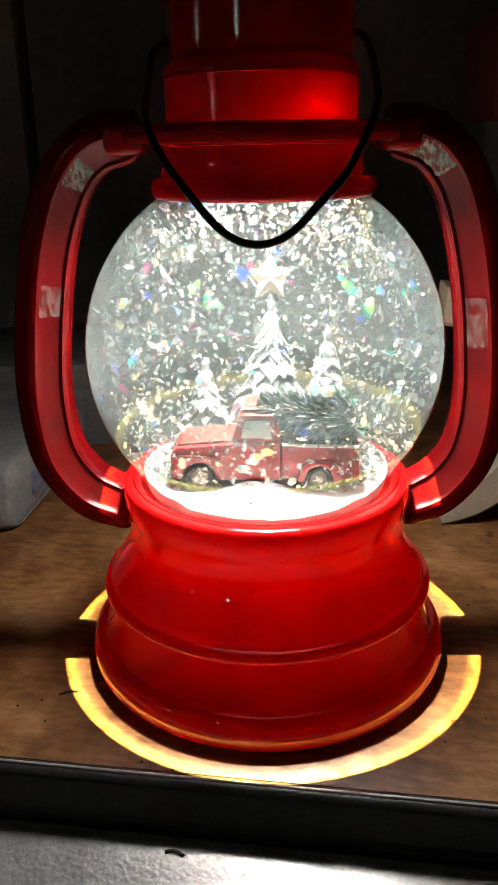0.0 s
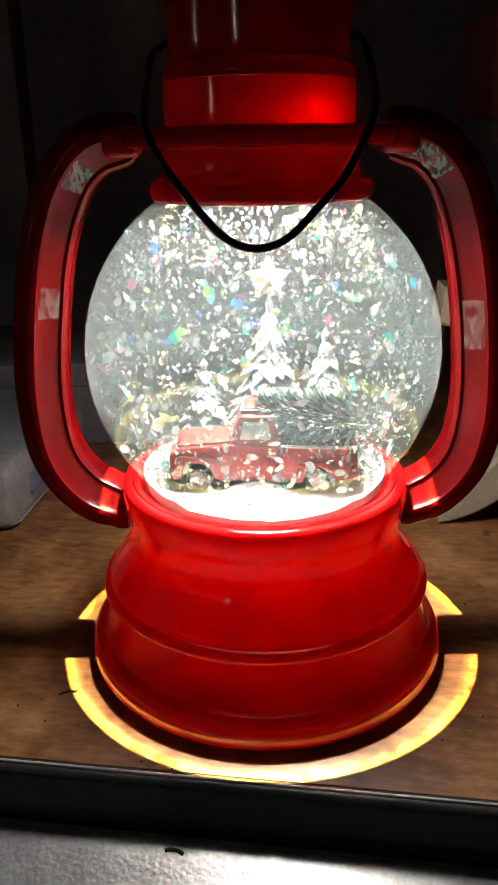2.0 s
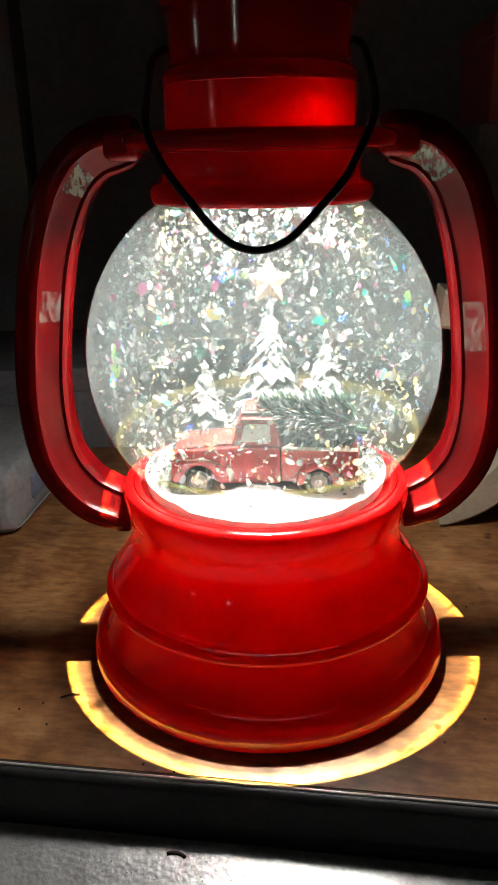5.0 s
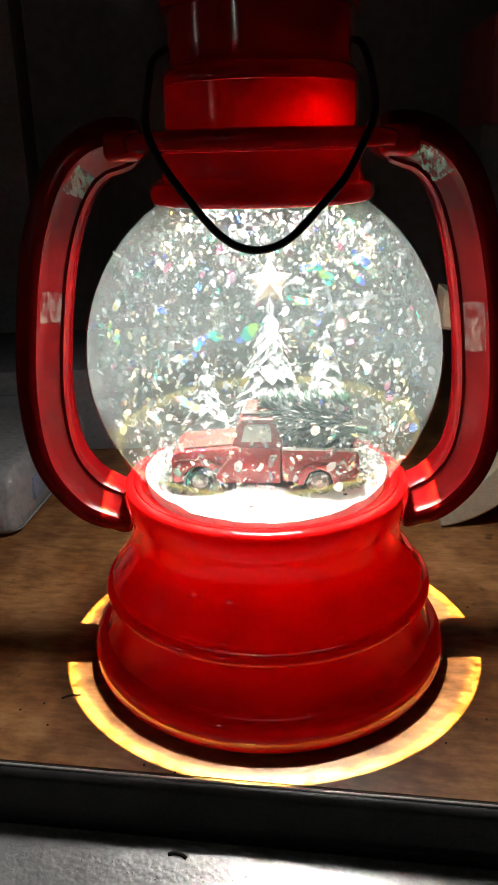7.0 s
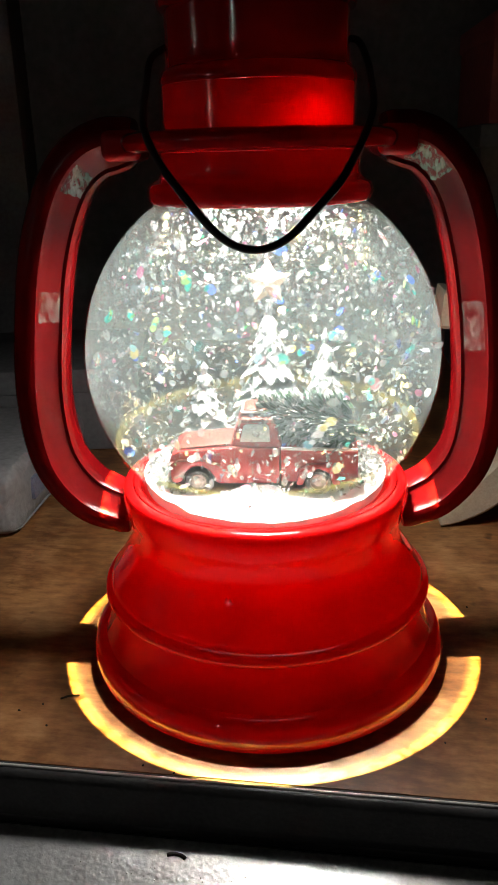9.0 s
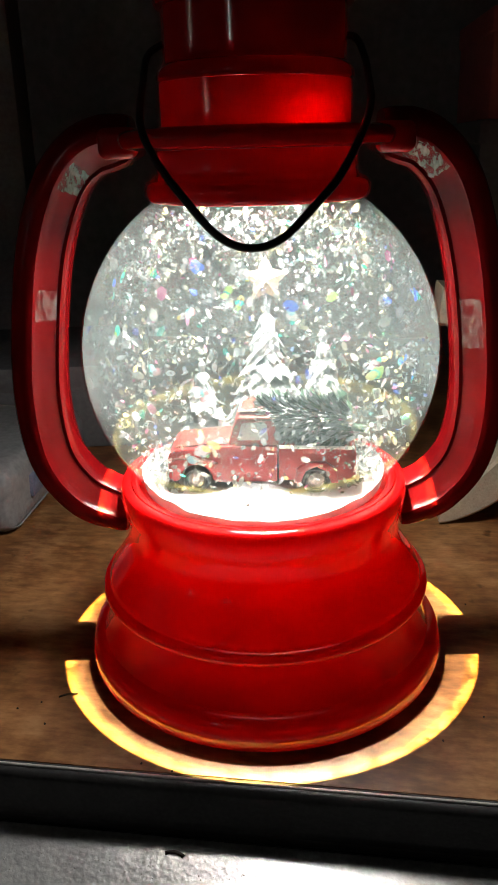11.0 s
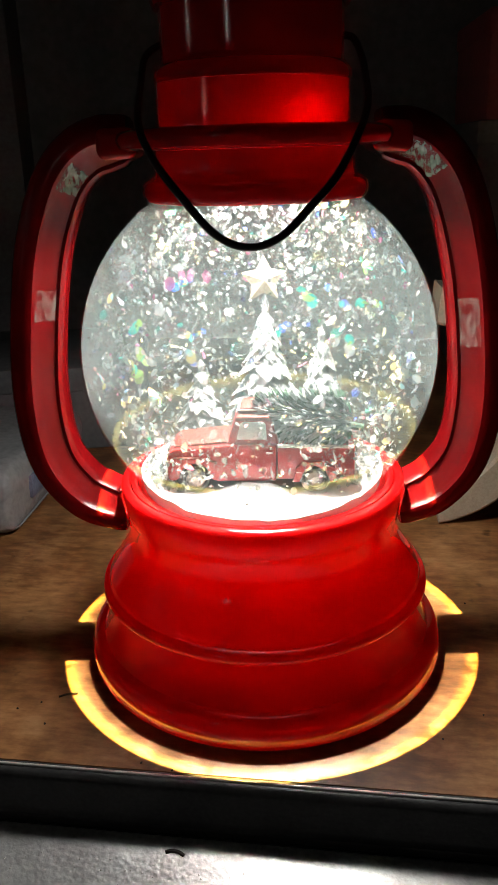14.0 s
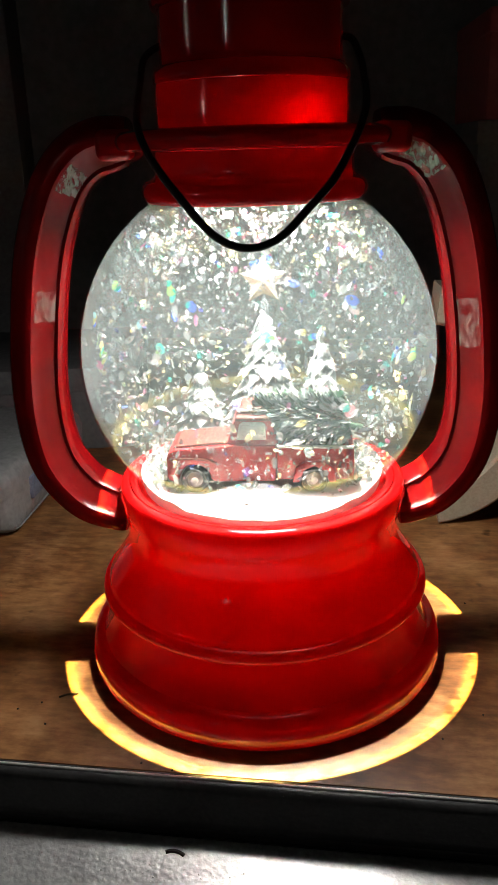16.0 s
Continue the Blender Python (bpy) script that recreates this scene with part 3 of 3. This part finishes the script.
def leaf(bm, root, tip, width, thick):
    """A small solid leaf blade from root to tip."""
    d = tip - root
    side = d.cross(Vector((0, 0, 1)))
    if side.length < 1e-9:
        side = Vector((1, 0, 0))
    side = side.normalized() * width
    up = side.cross(d).normalized() * thick
    mid = root + d * 0.45
    v = [bm.verts.new(c) for c in (root, mid + side, mid - side, tip, mid + up, mid - up)]
    for f in ((0, 1, 4), (0, 4, 2), (1, 3, 4), (4, 3, 2), (0, 5, 1), (0, 2, 5), (1, 5, 3), (5, 2, 3)):
        bm.faces.new([v[i] for i in f])


def frosted_tree(x, y, z0, top, radius, seed, tiers):
    rnd = random.Random(seed)
    h = top - z0
    bm = bmesh.new()
    tube([Vector((0, 0, -0.003)), Vector((0, 0, h * 0.6)), Vector((0, 0, h))], [0.0014, 0.0009, 0.0002], 7, bm)
    for t in range(tiers):
        u = t / (tiers - 1)
        zc = h * (0.16 + 0.80 * u)
        r = radius * (1 - u) ** 0.85 + 0.0012
        n = max(7, round(20 - 10 * u))
        for k in range(n):
            a = 2 * math.pi * (k + rnd.random() * 0.6) / n + t
            rr = r * rnd.uniform(0.72, 1.1)
            d = Vector((math.cos(a), math.sin(a), 0))
            leaf(bm, Vector((0, 0, zc + h * 0.075)), d * rr + Vector((0, 0, zc - h * rnd.uniform(0.05, 0.11))), rr * rnd.uniform(0.30, 0.42) + 0.0010, 0.0007)
    return part("frosted_tree", bm, FROST, lantern, "small frosted white fir tree", m=pose(x, y, z0), smooth=False)


def star(x, y, z):
    pts = []
    for i in range(10):
        a, r = math.pi / 2 + i * math.pi / 5, 0.0084 if i % 2 == 0 else 0.0044
        pts.append((r * math.cos(a), r * math.sin(a)))
    bm = bmesh.new()
    vs = [bm.verts.new((px, 0, pz)) for px, pz in pts]
    f, b = bm.verts.new((0, -0.0016, 0)), bm.verts.new((0, 0.0016, 0))
    for i in range(10):
        bm.faces.new((vs[i], vs[(i + 1) % 10], f))
        bm.faces.new((vs[(i + 1) % 10], vs[i], b))
    part("tree_star", bm, STAR_GOLD, lantern, "pale gold five-pointed star", m=pose(x, y, z, 0, 0, 6), smooth=False)


def truck():
    at = pose(0.0008, -0.0115, SNOW_Z - 0.0004, 0, 0, -3.2)
    w = 0.0100
    lower = [(-0.0312, 0.0040), (-0.0318, 0.0050), (-0.0318, 0.0120), (-0.0312, 0.0140), (-0.0290, 0.0151), (-0.0100, 0.0166), (0.0045, 0.0163), (0.0045, 0.0038), (-0.0125, 0.0034)]
    # wheel arch cut into the front wing
    arch = [(-0.0225 + 0.0054 * math.cos(a), 0.0044 + 0.0054 * math.sin(a)) for a in (math.pi * k / 8 for k in range(9))]
    lower = lower[:8] + [(-0.0150, 0.0036)] + arch + [(-0.0300, 0.0038)]
    body = part("pickup_truck", slab(lower, -w, w, 0.0007), TRUCK_RED, lantern, "small old red pickup truck carrying a cut fir tree", m=at)
    sub = lambda name, bm, material, label="", m=None, smooth=True: part(name, bm, material, body, label, m, smooth)
    cab = [(-0.0118, 0.0160), (-0.0094, 0.0240), (-0.0076, 0.0260), (0.0012, 0.0262), (0.0034, 0.0244), (0.0056, 0.0160)]
    sub("cab", slab(cab, -0.0088, 0.0088, 0.0010), TRUCK_RED, "red rounded cab")
    roof = [(-0.0090, 0.0246), (-0.0080, 0.0262), (0.0020, 0.0262), (0.0032, 0.0247)]
    sub("roof_edge", slab(roof, -0.0094, 0.0094, 0.0006), ORANGE, "orange cab roof, its lit tone put into the colour")
    sub("roof_load", slab([(-0.0082, 0.0264), (-0.0074, 0.0283), (0.0005, 0.0286), (0.0012, 0.0264)], -0.006, 0.006, 0.0009), ORANGE, "striped orange bundle on the roof")
    sub("roof_strap", slab([(-0.0083, 0.0270), (-0.0080, 0.0277), (0.0014, 0.0278), (0.0014, 0.0271)], -0.0063, 0.0063, 0.0002), TRUCK_TRIM, "pale strap")
    for side in (-1, 1):
        y = side * 0.0089
        glass = [(-0.0084, 0.0182), (-0.0072, 0.0236), (-0.0062, 0.0243), (0.0004, 0.0243), (0.0012, 0.0236), (0.0016, 0.0182)]
        sub("cab_window", slab(glass, y - 0.0003, y + 0.0003, 0.0002), PALE_PANE, "pale side window")
        for x in (-0.0225, 0.0172):
            tyre = [(0.0028, -0.0018), (0.0040, -0.0020), (0.0046, -0.0014), (0.0047, 0.0), (0.0046, 0.0014), (0.0040, 0.0020), (0.0028, 0.0018)]
            turn = pose(x, side * 0.0090, 0.0046, 90, 0, 0)
            sub("tyre", lathe(tyre, 36), TYRE, "black tyre", turn)
            rim = [(0.0, -0.0016), (0.0012, -0.0021), (0.0016, -0.0013), (0.0026, -0.0012), (0.0031, -0.0020), (0.0031, 0.0020), (0.0026, 0.0012), (0.0012, 0.0020), (0.0, 0.0016)]
            sub("wheel_rim", lathe(rim, 28, False), RIM, "dull metal rim", turn)
        # wing line and bed rail
        sub("wing_trim", tube(catmull([(-0.0300, y * 1.16, 0.0112), (-0.0285, y * 1.17, 0.0122), (-0.0200, y * 1.17, 0.0120), (-0.0150, y * 1.16, 0.0105)], 5), 0.0004, 6), ORANGE, "pale pressed wing line")
        sub("bed_rail", tube([Vector((0.0052, y * 1.12, 0.0163)), Vector((0.0298, y * 1.12, 0.0159))], 0.0006, 8), TRUCK_TRIM, "weathered white bed rail")
        sub("rear_wing", slab([(0.0100, 0.0040), (0.0110, 0.0090), (0.0140, 0.0112), (0.0205, 0.0112), (0.0238, 0.0090), (0.0246, 0.0040), (0.0222, 0.0040), (0.0206, 0.0082), (0.0172, 0.0098), (0.0138, 0.0082), (0.0122, 0.0040)],
                              side * 0.0094, side * 0.0116, 0.0004), TRUCK_RED)
        sub("headlight", lathe([(0.0, -0.0006), (0.0012, -0.0004), (0.0016, 0.0002), (0.0012, 0.0012), (0.0, 0.0014)], 20, False), TRUCK_TRIM, "round pale headlight", pose(-0.0318, side * 0.0068, 0.0115, 0, 90, 0))
        sub("door_line", box(bmesh.new(), 0.0040, 0.0044, side * 0.0100 - 0.00012, side * 0.0100 + 0.00012, 0.0050, 0.0156), TRUCK_RED)
        sub("door_handle", box(bmesh.new(), 0.0012, 0.0034, side * 0.0103 - 0.0003, side * 0.0103 + 0.0003, 0.0136, 0.0142, 0.0001), TRUCK_TRIM)
    bed = bmesh.new()
    box(bed, 0.0050, 0.0298, -w, -w + 0.0016, 0.0048, 0.0157, 0.0004)
    box(bed, 0.0050, 0.0298, w - 0.0016, w, 0.0048, 0.0157, 0.0004)
    box(bed, 0.0282, 0.0302, -w, w, 0.0046, 0.0157, 0.0004)
    box(bed, 0.0050, 0.0290, -w, w, 0.0046, 0.0066, 0.0003)
    sub("cargo_bed", bed, TRUCK_RED, "red open cargo bed")
    sub("front_bumper", box(bmesh.new(), -0.0330, -0.0318, -0.0104, 0.0104, 0.0044, 0.0066, 0.0005), TRUCK_TRIM, "pale front bumper")
    sub("rear_bumper", box(bmesh.new(), 0.0302, 0.0314, -0.0100, 0.0100, 0.0042, 0.0060, 0.0005), TRUCK_TRIM, "pale rear bumper")
    sub("grille", box(bmesh.new(), -0.0322, -0.0316, -0.0050, 0.0050, 0.0080, 0.0135, 0.0002), TYRE, "dark grille")
    sub("hood_top", slab([(-0.0300, 0.0148), (-0.0288, 0.0159), (-0.0120, 0.0175), (-0.0104, 0.0168)], -0.0082, 0.0082, 0.0006), ORANGE, "orange hood top, its lit tone put into the colour")
    # cut tree lying over bed and cab
    rnd = random.Random(11)
    for name, material, label, count, shift in (("cut_fir_tree", PINE, "dark green cut fir tree lying in the bed", 850, 0.0), ("tree_frosting", FROST, "white frosting on the fir twigs", 460, 0.0014)):
        bm = bmesh.new()
        for _ in range(count):
            u = rnd.random() ** 0.8
            c = Vector((0.0315 - 0.031 * u, 0, 0.0212 + 0.0040 * u))
            r = 0.0125 * (1 - 0.45 * u)
            a = rnd.uniform(0, 2 * math.pi)
            d = Vector((-0.5, math.cos(a), math.sin(a) * 0.95)).normalized()
            root = c + d * r * rnd.uniform(0.2, 0.7)
            tip = c + d * (r * rnd.uniform(0.85, 1.2) + shift)
            if tip.z < 0.012:
                continue
            leaf(bm, root, tip, rnd.uniform(0.0013, 0.0025), 0.0005)
        if name == "cut_fir_tree":
            tube([Vector((0.0335, 0, 0.0190)), Vector((0.016, 0, 0.0222))], 0.0013, 8, bm)
        sub(name, bm, material, label, None, False)


base()
cap()
arm(ARM_LEFT, -1, ((24, 31), (46, 50)))
arm(ARM_RIGHT, 1, ((14, 27), (47, 53)))
bail()
snow_floor()
settled_glitter()
frosted_tree(0.0024, 0.0120, SNOW_Z, 0.1305, 0.0185, 1, 10)
frosted_tree(0.0222, 0.0110, SNOW_Z, 0.1195, 0.0145, 2, 9)
frosted_tree(-0.0210, 0.0110, SNOW_Z, 0.1090, 0.0140, 3, 8)
star(0.0022, 0.0110, 0.1374)
truck()
globe()

# ---- glitter: rigid drifts of flakes that swirl round the globe's axis ----


def glitter(seed, count, dust, big=0.10, material=None, label="drift of pearly white glitter flakes swirling in liquid"):
    rnd = random.Random(seed)
    count += dust
    bm = bmesh.new()
    made = 0
    while made < count:
        p = Vector((rnd.uniform(-1, 1), rnd.uniform(-1, 1), rnd.uniform(-1, 1))) * 0.0586
        if p.length > 0.020 and rnd.random() < 0.48:
            p = p.normalized() * rnd.uniform(0.046, 0.0586)
        if p.length > 0.0586 or p.z < SNOW_Z + 0.007 - GLOBE_Z or p.z > 0.047:
            continue
        # keep the flakes clear of truck and trees
        if p.xy.length < 0.034 and p.z < -0.012 or p.xy.length < 0.016 and p.z < 0.024:
            if rnd.random() < 0.85:
                continue
        r = rnd.uniform(0.0003, 0.0009) if rnd.random() > big else rnd.uniform(0.0010, 0.0018)
        if made < dust:
            r = rnd.uniform(0.00016, 0.00034)
        q = Euler((rnd.uniform(0, 6.28), rnd.uniform(0, 6.28), rnd.uniform(0, 6.28))).to_matrix()
        s = rnd.uniform(0.5, 1.0)
        bm.faces.new([bm.verts.new(p + q @ Vector((r * 1.2 * math.cos(a), r * s * math.sin(a), 0.00012 * math.sin(2 * a)))) for a in (math.pi * k / 3 for k in range(6))])
        made += 1
    return solo("glitter_drift", bm, material or FLAKE, label, "glitter", pose(0, 0, GLOBE_Z), kind="stuff", group="glitter in the globe", smooth=False)


DRIFTS = [glitter(100 + i, 430, 330) for i in range(12)]


def glints(seed, count):
    """Tight clusters of large flat discs near the glass, each painting a prismatic glint in several hues."""
    rnd = random.Random(seed)
    bm = bmesh.new()
    for _ in range(count):
        up = rnd.uniform(-0.55, 0.70)
        turn = rnd.uniform(0, 2 * math.pi)
        c = Vector((math.cos(turn) * math.sqrt(1 - up * up), math.sin(turn) * math.sqrt(1 - up * up), up)) * rnd.uniform(0.052, 0.0565)
        face = c.to_track_quat("Z", "Y").to_matrix()
        along = face @ Vector((math.cos(turn * 3), math.sin(turn * 3), 0))
        discs = rnd.randint(2, 5)
        for k in range(discs):
            p = c + along * 0.0014 * (k - discs / 2) - c.normalized() * 0.0002 * k
            q = face @ Euler((rnd.gauss(0, 0.3), rnd.gauss(0, 0.3), rnd.uniform(0, 6.28))).to_matrix()
            r = rnd.uniform(0.0010, 0.0022)
            bm.faces.new([bm.verts.new(p + q @ Vector((r * math.cos(a), 0.75 * r * math.sin(a), 0))) for a in (math.pi * n / 6 for n in range(12))])
    return solo("glitter_drift", bm, PAINTED_GLINT, "drift of coloured discs painting prismatic glints, swirling in liquid", "glitter", pose(0, 0, GLOBE_Z), kind="stuff", group="glitter in the globe", smooth=False)


DRIFTS += [glints(300 + i, 10) for i in range(3)]

# ---- things behind the lantern, and litter on the board ----


def carton(name, label, material, size, m, bevel=0.002):
    """A closed card box: body, overlapping lid and a strip of tape."""
    x, y, z = size
    top = thing(name, label, "box", m)
    part("carton_body", box(bmesh.new(), -x / 2, x / 2, -y / 2, y / 2, 0, z - 0.002, bevel), material, top)
    part("carton_lid", box(bmesh.new(), -x / 2 - 0.0015, x / 2 + 0.0015, -y / 2 - 0.0015, y / 2 + 0.0015, z - 0.016, z, bevel), material, top)
    part("tape_strip", box(bmesh.new(), -0.008, 0.008, -y / 2 - 0.0019, -y / 2 - 0.0010, z - 0.045, z - 0.003, 0.0002), GREY_CARD if material != GREY_CARD else EDGE, top, "dull tape strip")
    return top


def background():
    bag = thing("paper_bag", "white paper bag with blue-grey print standing on the board", "bag", pose(-0.175, 0.150, 0, 0, 0, -6))
    bm = bmesh.new()
    box(bm, -0.060, 0.060, -0.055, 0.055, 0, 0.037, 0.010, 3)
    bmesh.ops.subdivide_edges(bm, edges=bm.edges[:], cuts=3, use_grid_fill=True)
    for v in bm.verts:
        if v.co.z > 0.004:
            v.co += Vector((noise.noise(v.co * 28), noise.noise(v.co * 28 + Vector((0, 5, 9))), 0.5 * noise.noise(v.co * 20))) * 0.005
    part("bag_body", bm, WHITE_BAG, bag, "crumpled white paper")
    for x, z, a, b in ((0.028, 0.013, 0.004, 0.010), (0.034, 0.022, 0.004, 0.006), (0.026, 0.030, 0.006, 0.003)):
        part("print_mark", box(bmesh.new(), x, x + a, -0.0605, -0.0500, z, z + b, 0.0003), BLUE_PRINT, bag, "blue-grey printed bar")
    for y, z, a, b in ((-0.030, 0.012, 0.016, 0.012), (-0.004, 0.016, 0.020, 0.008)):
        part("print_mark", box(bmesh.new(), 0.0500, 0.0590, y, y + a, z, z + b, 0.0003), BLUE_PRINT, bag, "blue-grey printed bar")
    # right half of a cream ring on edge, left open behind the globe
    bm = bmesh.new()
    rings = []
    for k in range(41):
        a = radians(-80 + 165 * k / 40)
        d = Vector((math.cos(a), 0, math.sin(a)))
        sec = [(0.0425, -0.009), (0.0440, -0.0105), (0.0585, -0.0105), (0.0600, -0.009), (0.0600, 0.012), (0.0585, 0.0135), (0.0440, 0.0135), (0.0425, 0.012)]
        rings.append([bm.verts.new(d * r + Vector((0, y, 0))) for r, y in sec])
    for a, b in zip(rings, rings[1:]):
        for i in range(8):
            bm.faces.new((a[i], a[(i + 1) % 8], b[(i + 1) % 8], b[i]))
    bm.faces.new(rings[0])
    bm.faces.new(rings[-1])
    solo("half_ring", bm, CREAM, "cream half ring standing on edge behind the lantern", "handle", pose(0.079, 0.1075, 0.0591, 0, 0, -4))
    carton("grey_box", "dark grey card box on the board", GREY_CARD, (0.13, 0.12, 0.055), pose(-0.148, 0.275, 0, 0, 0, 4))
    carton("tall_box", "tall dark grey card box by the wall", GREY_CARD, (0.05, 0.08, 0.36), pose(-0.215, 0.44, 0, 0, 0, 8))
    carton("lower_carton", "dark grey carton under a red one", GREY_CARD, (0.16, 0.14, 0.195), pose(0.245, 0.40, 0, 0, 0, -5))
    carton("red_carton", "dull red carton stacked on a grey one", RED_CARD, (0.15, 0.12, 0.072), pose(0.243, 0.40, 0.195, 0, 0, -3))
    carton("brown_carton", "brown carton on top of the stack", BROWN_CARD, (0.12, 0.11, 0.08), pose(0.265, 0.40, 0.267, 0, 0, 4))


def litter():
    bm = tube(catmull([(0, 0, 0), (0.003, 0.0008, 0.0005), (0.0065, 0.0016, 0.0002)], 4), [0.00035] * 8 + [0.0002], 6)
    solo("splinter", bm, CRUMB, "thin dark splinter lying on the board", "splinter", pose(-0.0735, -0.0332, 0.0003))
    rnd = random.Random(8)
    for x, y in ((-0.0865, -0.039), (-0.079, -0.036), (-0.040, -0.066), (0.083, 0.022), (0.056, -0.058), (-0.075, -0.047), (0.072, -0.047), (-0.030, -0.0695)):
        b = bmesh.new()
        bmesh.ops.create_icosphere(b, subdivisions=1, radius=0.00042)
        for v in b.verts:
            v.co *= rnd.uniform(0.7, 1.3)
        solo("crumb", b, CRUMB, "tiny dark crumb on the board", "crumb", pose(x, y, 0.0003, 0, 0, rnd.uniform(0, 180)), group="crumbs")
    bm = tube(catmull([(-0.0028, 0, 0), (-0.001, 0.0004, 0.0003), (0.0012, 0.0002, 0.0003), (0.0030, -0.0006, 0.0)], 4), 0.0006, 7)
    solo("dark_shred", bm, CRUMB, "curled black shred on the steel worktop", "shred", pose(-0.0292, -0.0822, -0.0195, 0, 0, -8))


def dust():
    """Pale specks gathered along the back of the steel sheet."""
    rnd = random.Random(14)
    bm = bmesh.new()
    for _ in range(150):
        x, y = rnd.uniform(-0.10, 0.12), -0.0015 - 0.010 * rnd.random() ** 1.5
        r = rnd.uniform(0.00008, 0.00030)
        c, turn = Vector((x, y, 0.0002 + (0.0007 if y > -0.003 else 0.0007 + 0.245 * (y + 0.003)))), rnd.uniform(0, 3.14)
        spot = [bm.verts.new(c + Vector((r * rnd.uniform(0.6, 1.5) * math.cos(turn + a), r * math.sin(turn + a), 0))) for a in (0, 1.57, 3.14, 4.71)]
        tip = bm.verts.new(c + Vector((0, 0, r)))
        for a, b in zip(spot, spot[1:] + spot[:1]):
            bm.faces.new((a, b, tip))
        bm.faces.new(spot)
    solo("dust", bm, TRUCK_TRIM, "pale dust specks on the steel worktop", "dust", pose(0, -0.0761, 0, 0, 0, EDGE_TURN) @ pose(0, -0.0125, -0.0205), kind="stuff", smooth=False)


def door_gaps():
    for name, az, r, z0, z1, w in (("door_gap", 29, 0.85, 0.30, 0.37, 0.004), ("door_gap", 57, 0.85, 0.205, 0.245, 0.005), ("door_gap", 82, 0.85, 0.30, 0.36, 0.002)):
        a = radians(az)
        solo(name, box(bmesh.new(), -w / 2, w / 2, -0.002, 0.002, z0, z1), GAP_LIGHT, "narrow upright gap of light in the dark room", "light gap",
             pose(-r * math.sin(a), -r * math.cos(a), 0, 0, 0, -az), kind="structure", smooth=False)


background()
litter()
dust()
door_gaps()


def motions():
    rnd = random.Random(77)
    for i, drift in enumerate(DRIFTS):
        speed = 62 + 7.0 * i + rnd.uniform(-4, 4)
        start, lean, beat = rnd.uniform(0, 360), rnd.uniform(2, 7), rnd.uniform(0.25, 0.6)
        rows = []
        for k in range(33):
            t = 0.5 * k
            tip = lean * math.sin(2 * math.pi * beat * t + i)
            rows.append((t, pose(0, 0, GLOBE_Z, tip, tip * 0.5, 0) @ pose(0, 0, 0, 0, 0, start + speed * t)))
        walk(drift, rows)


motions()
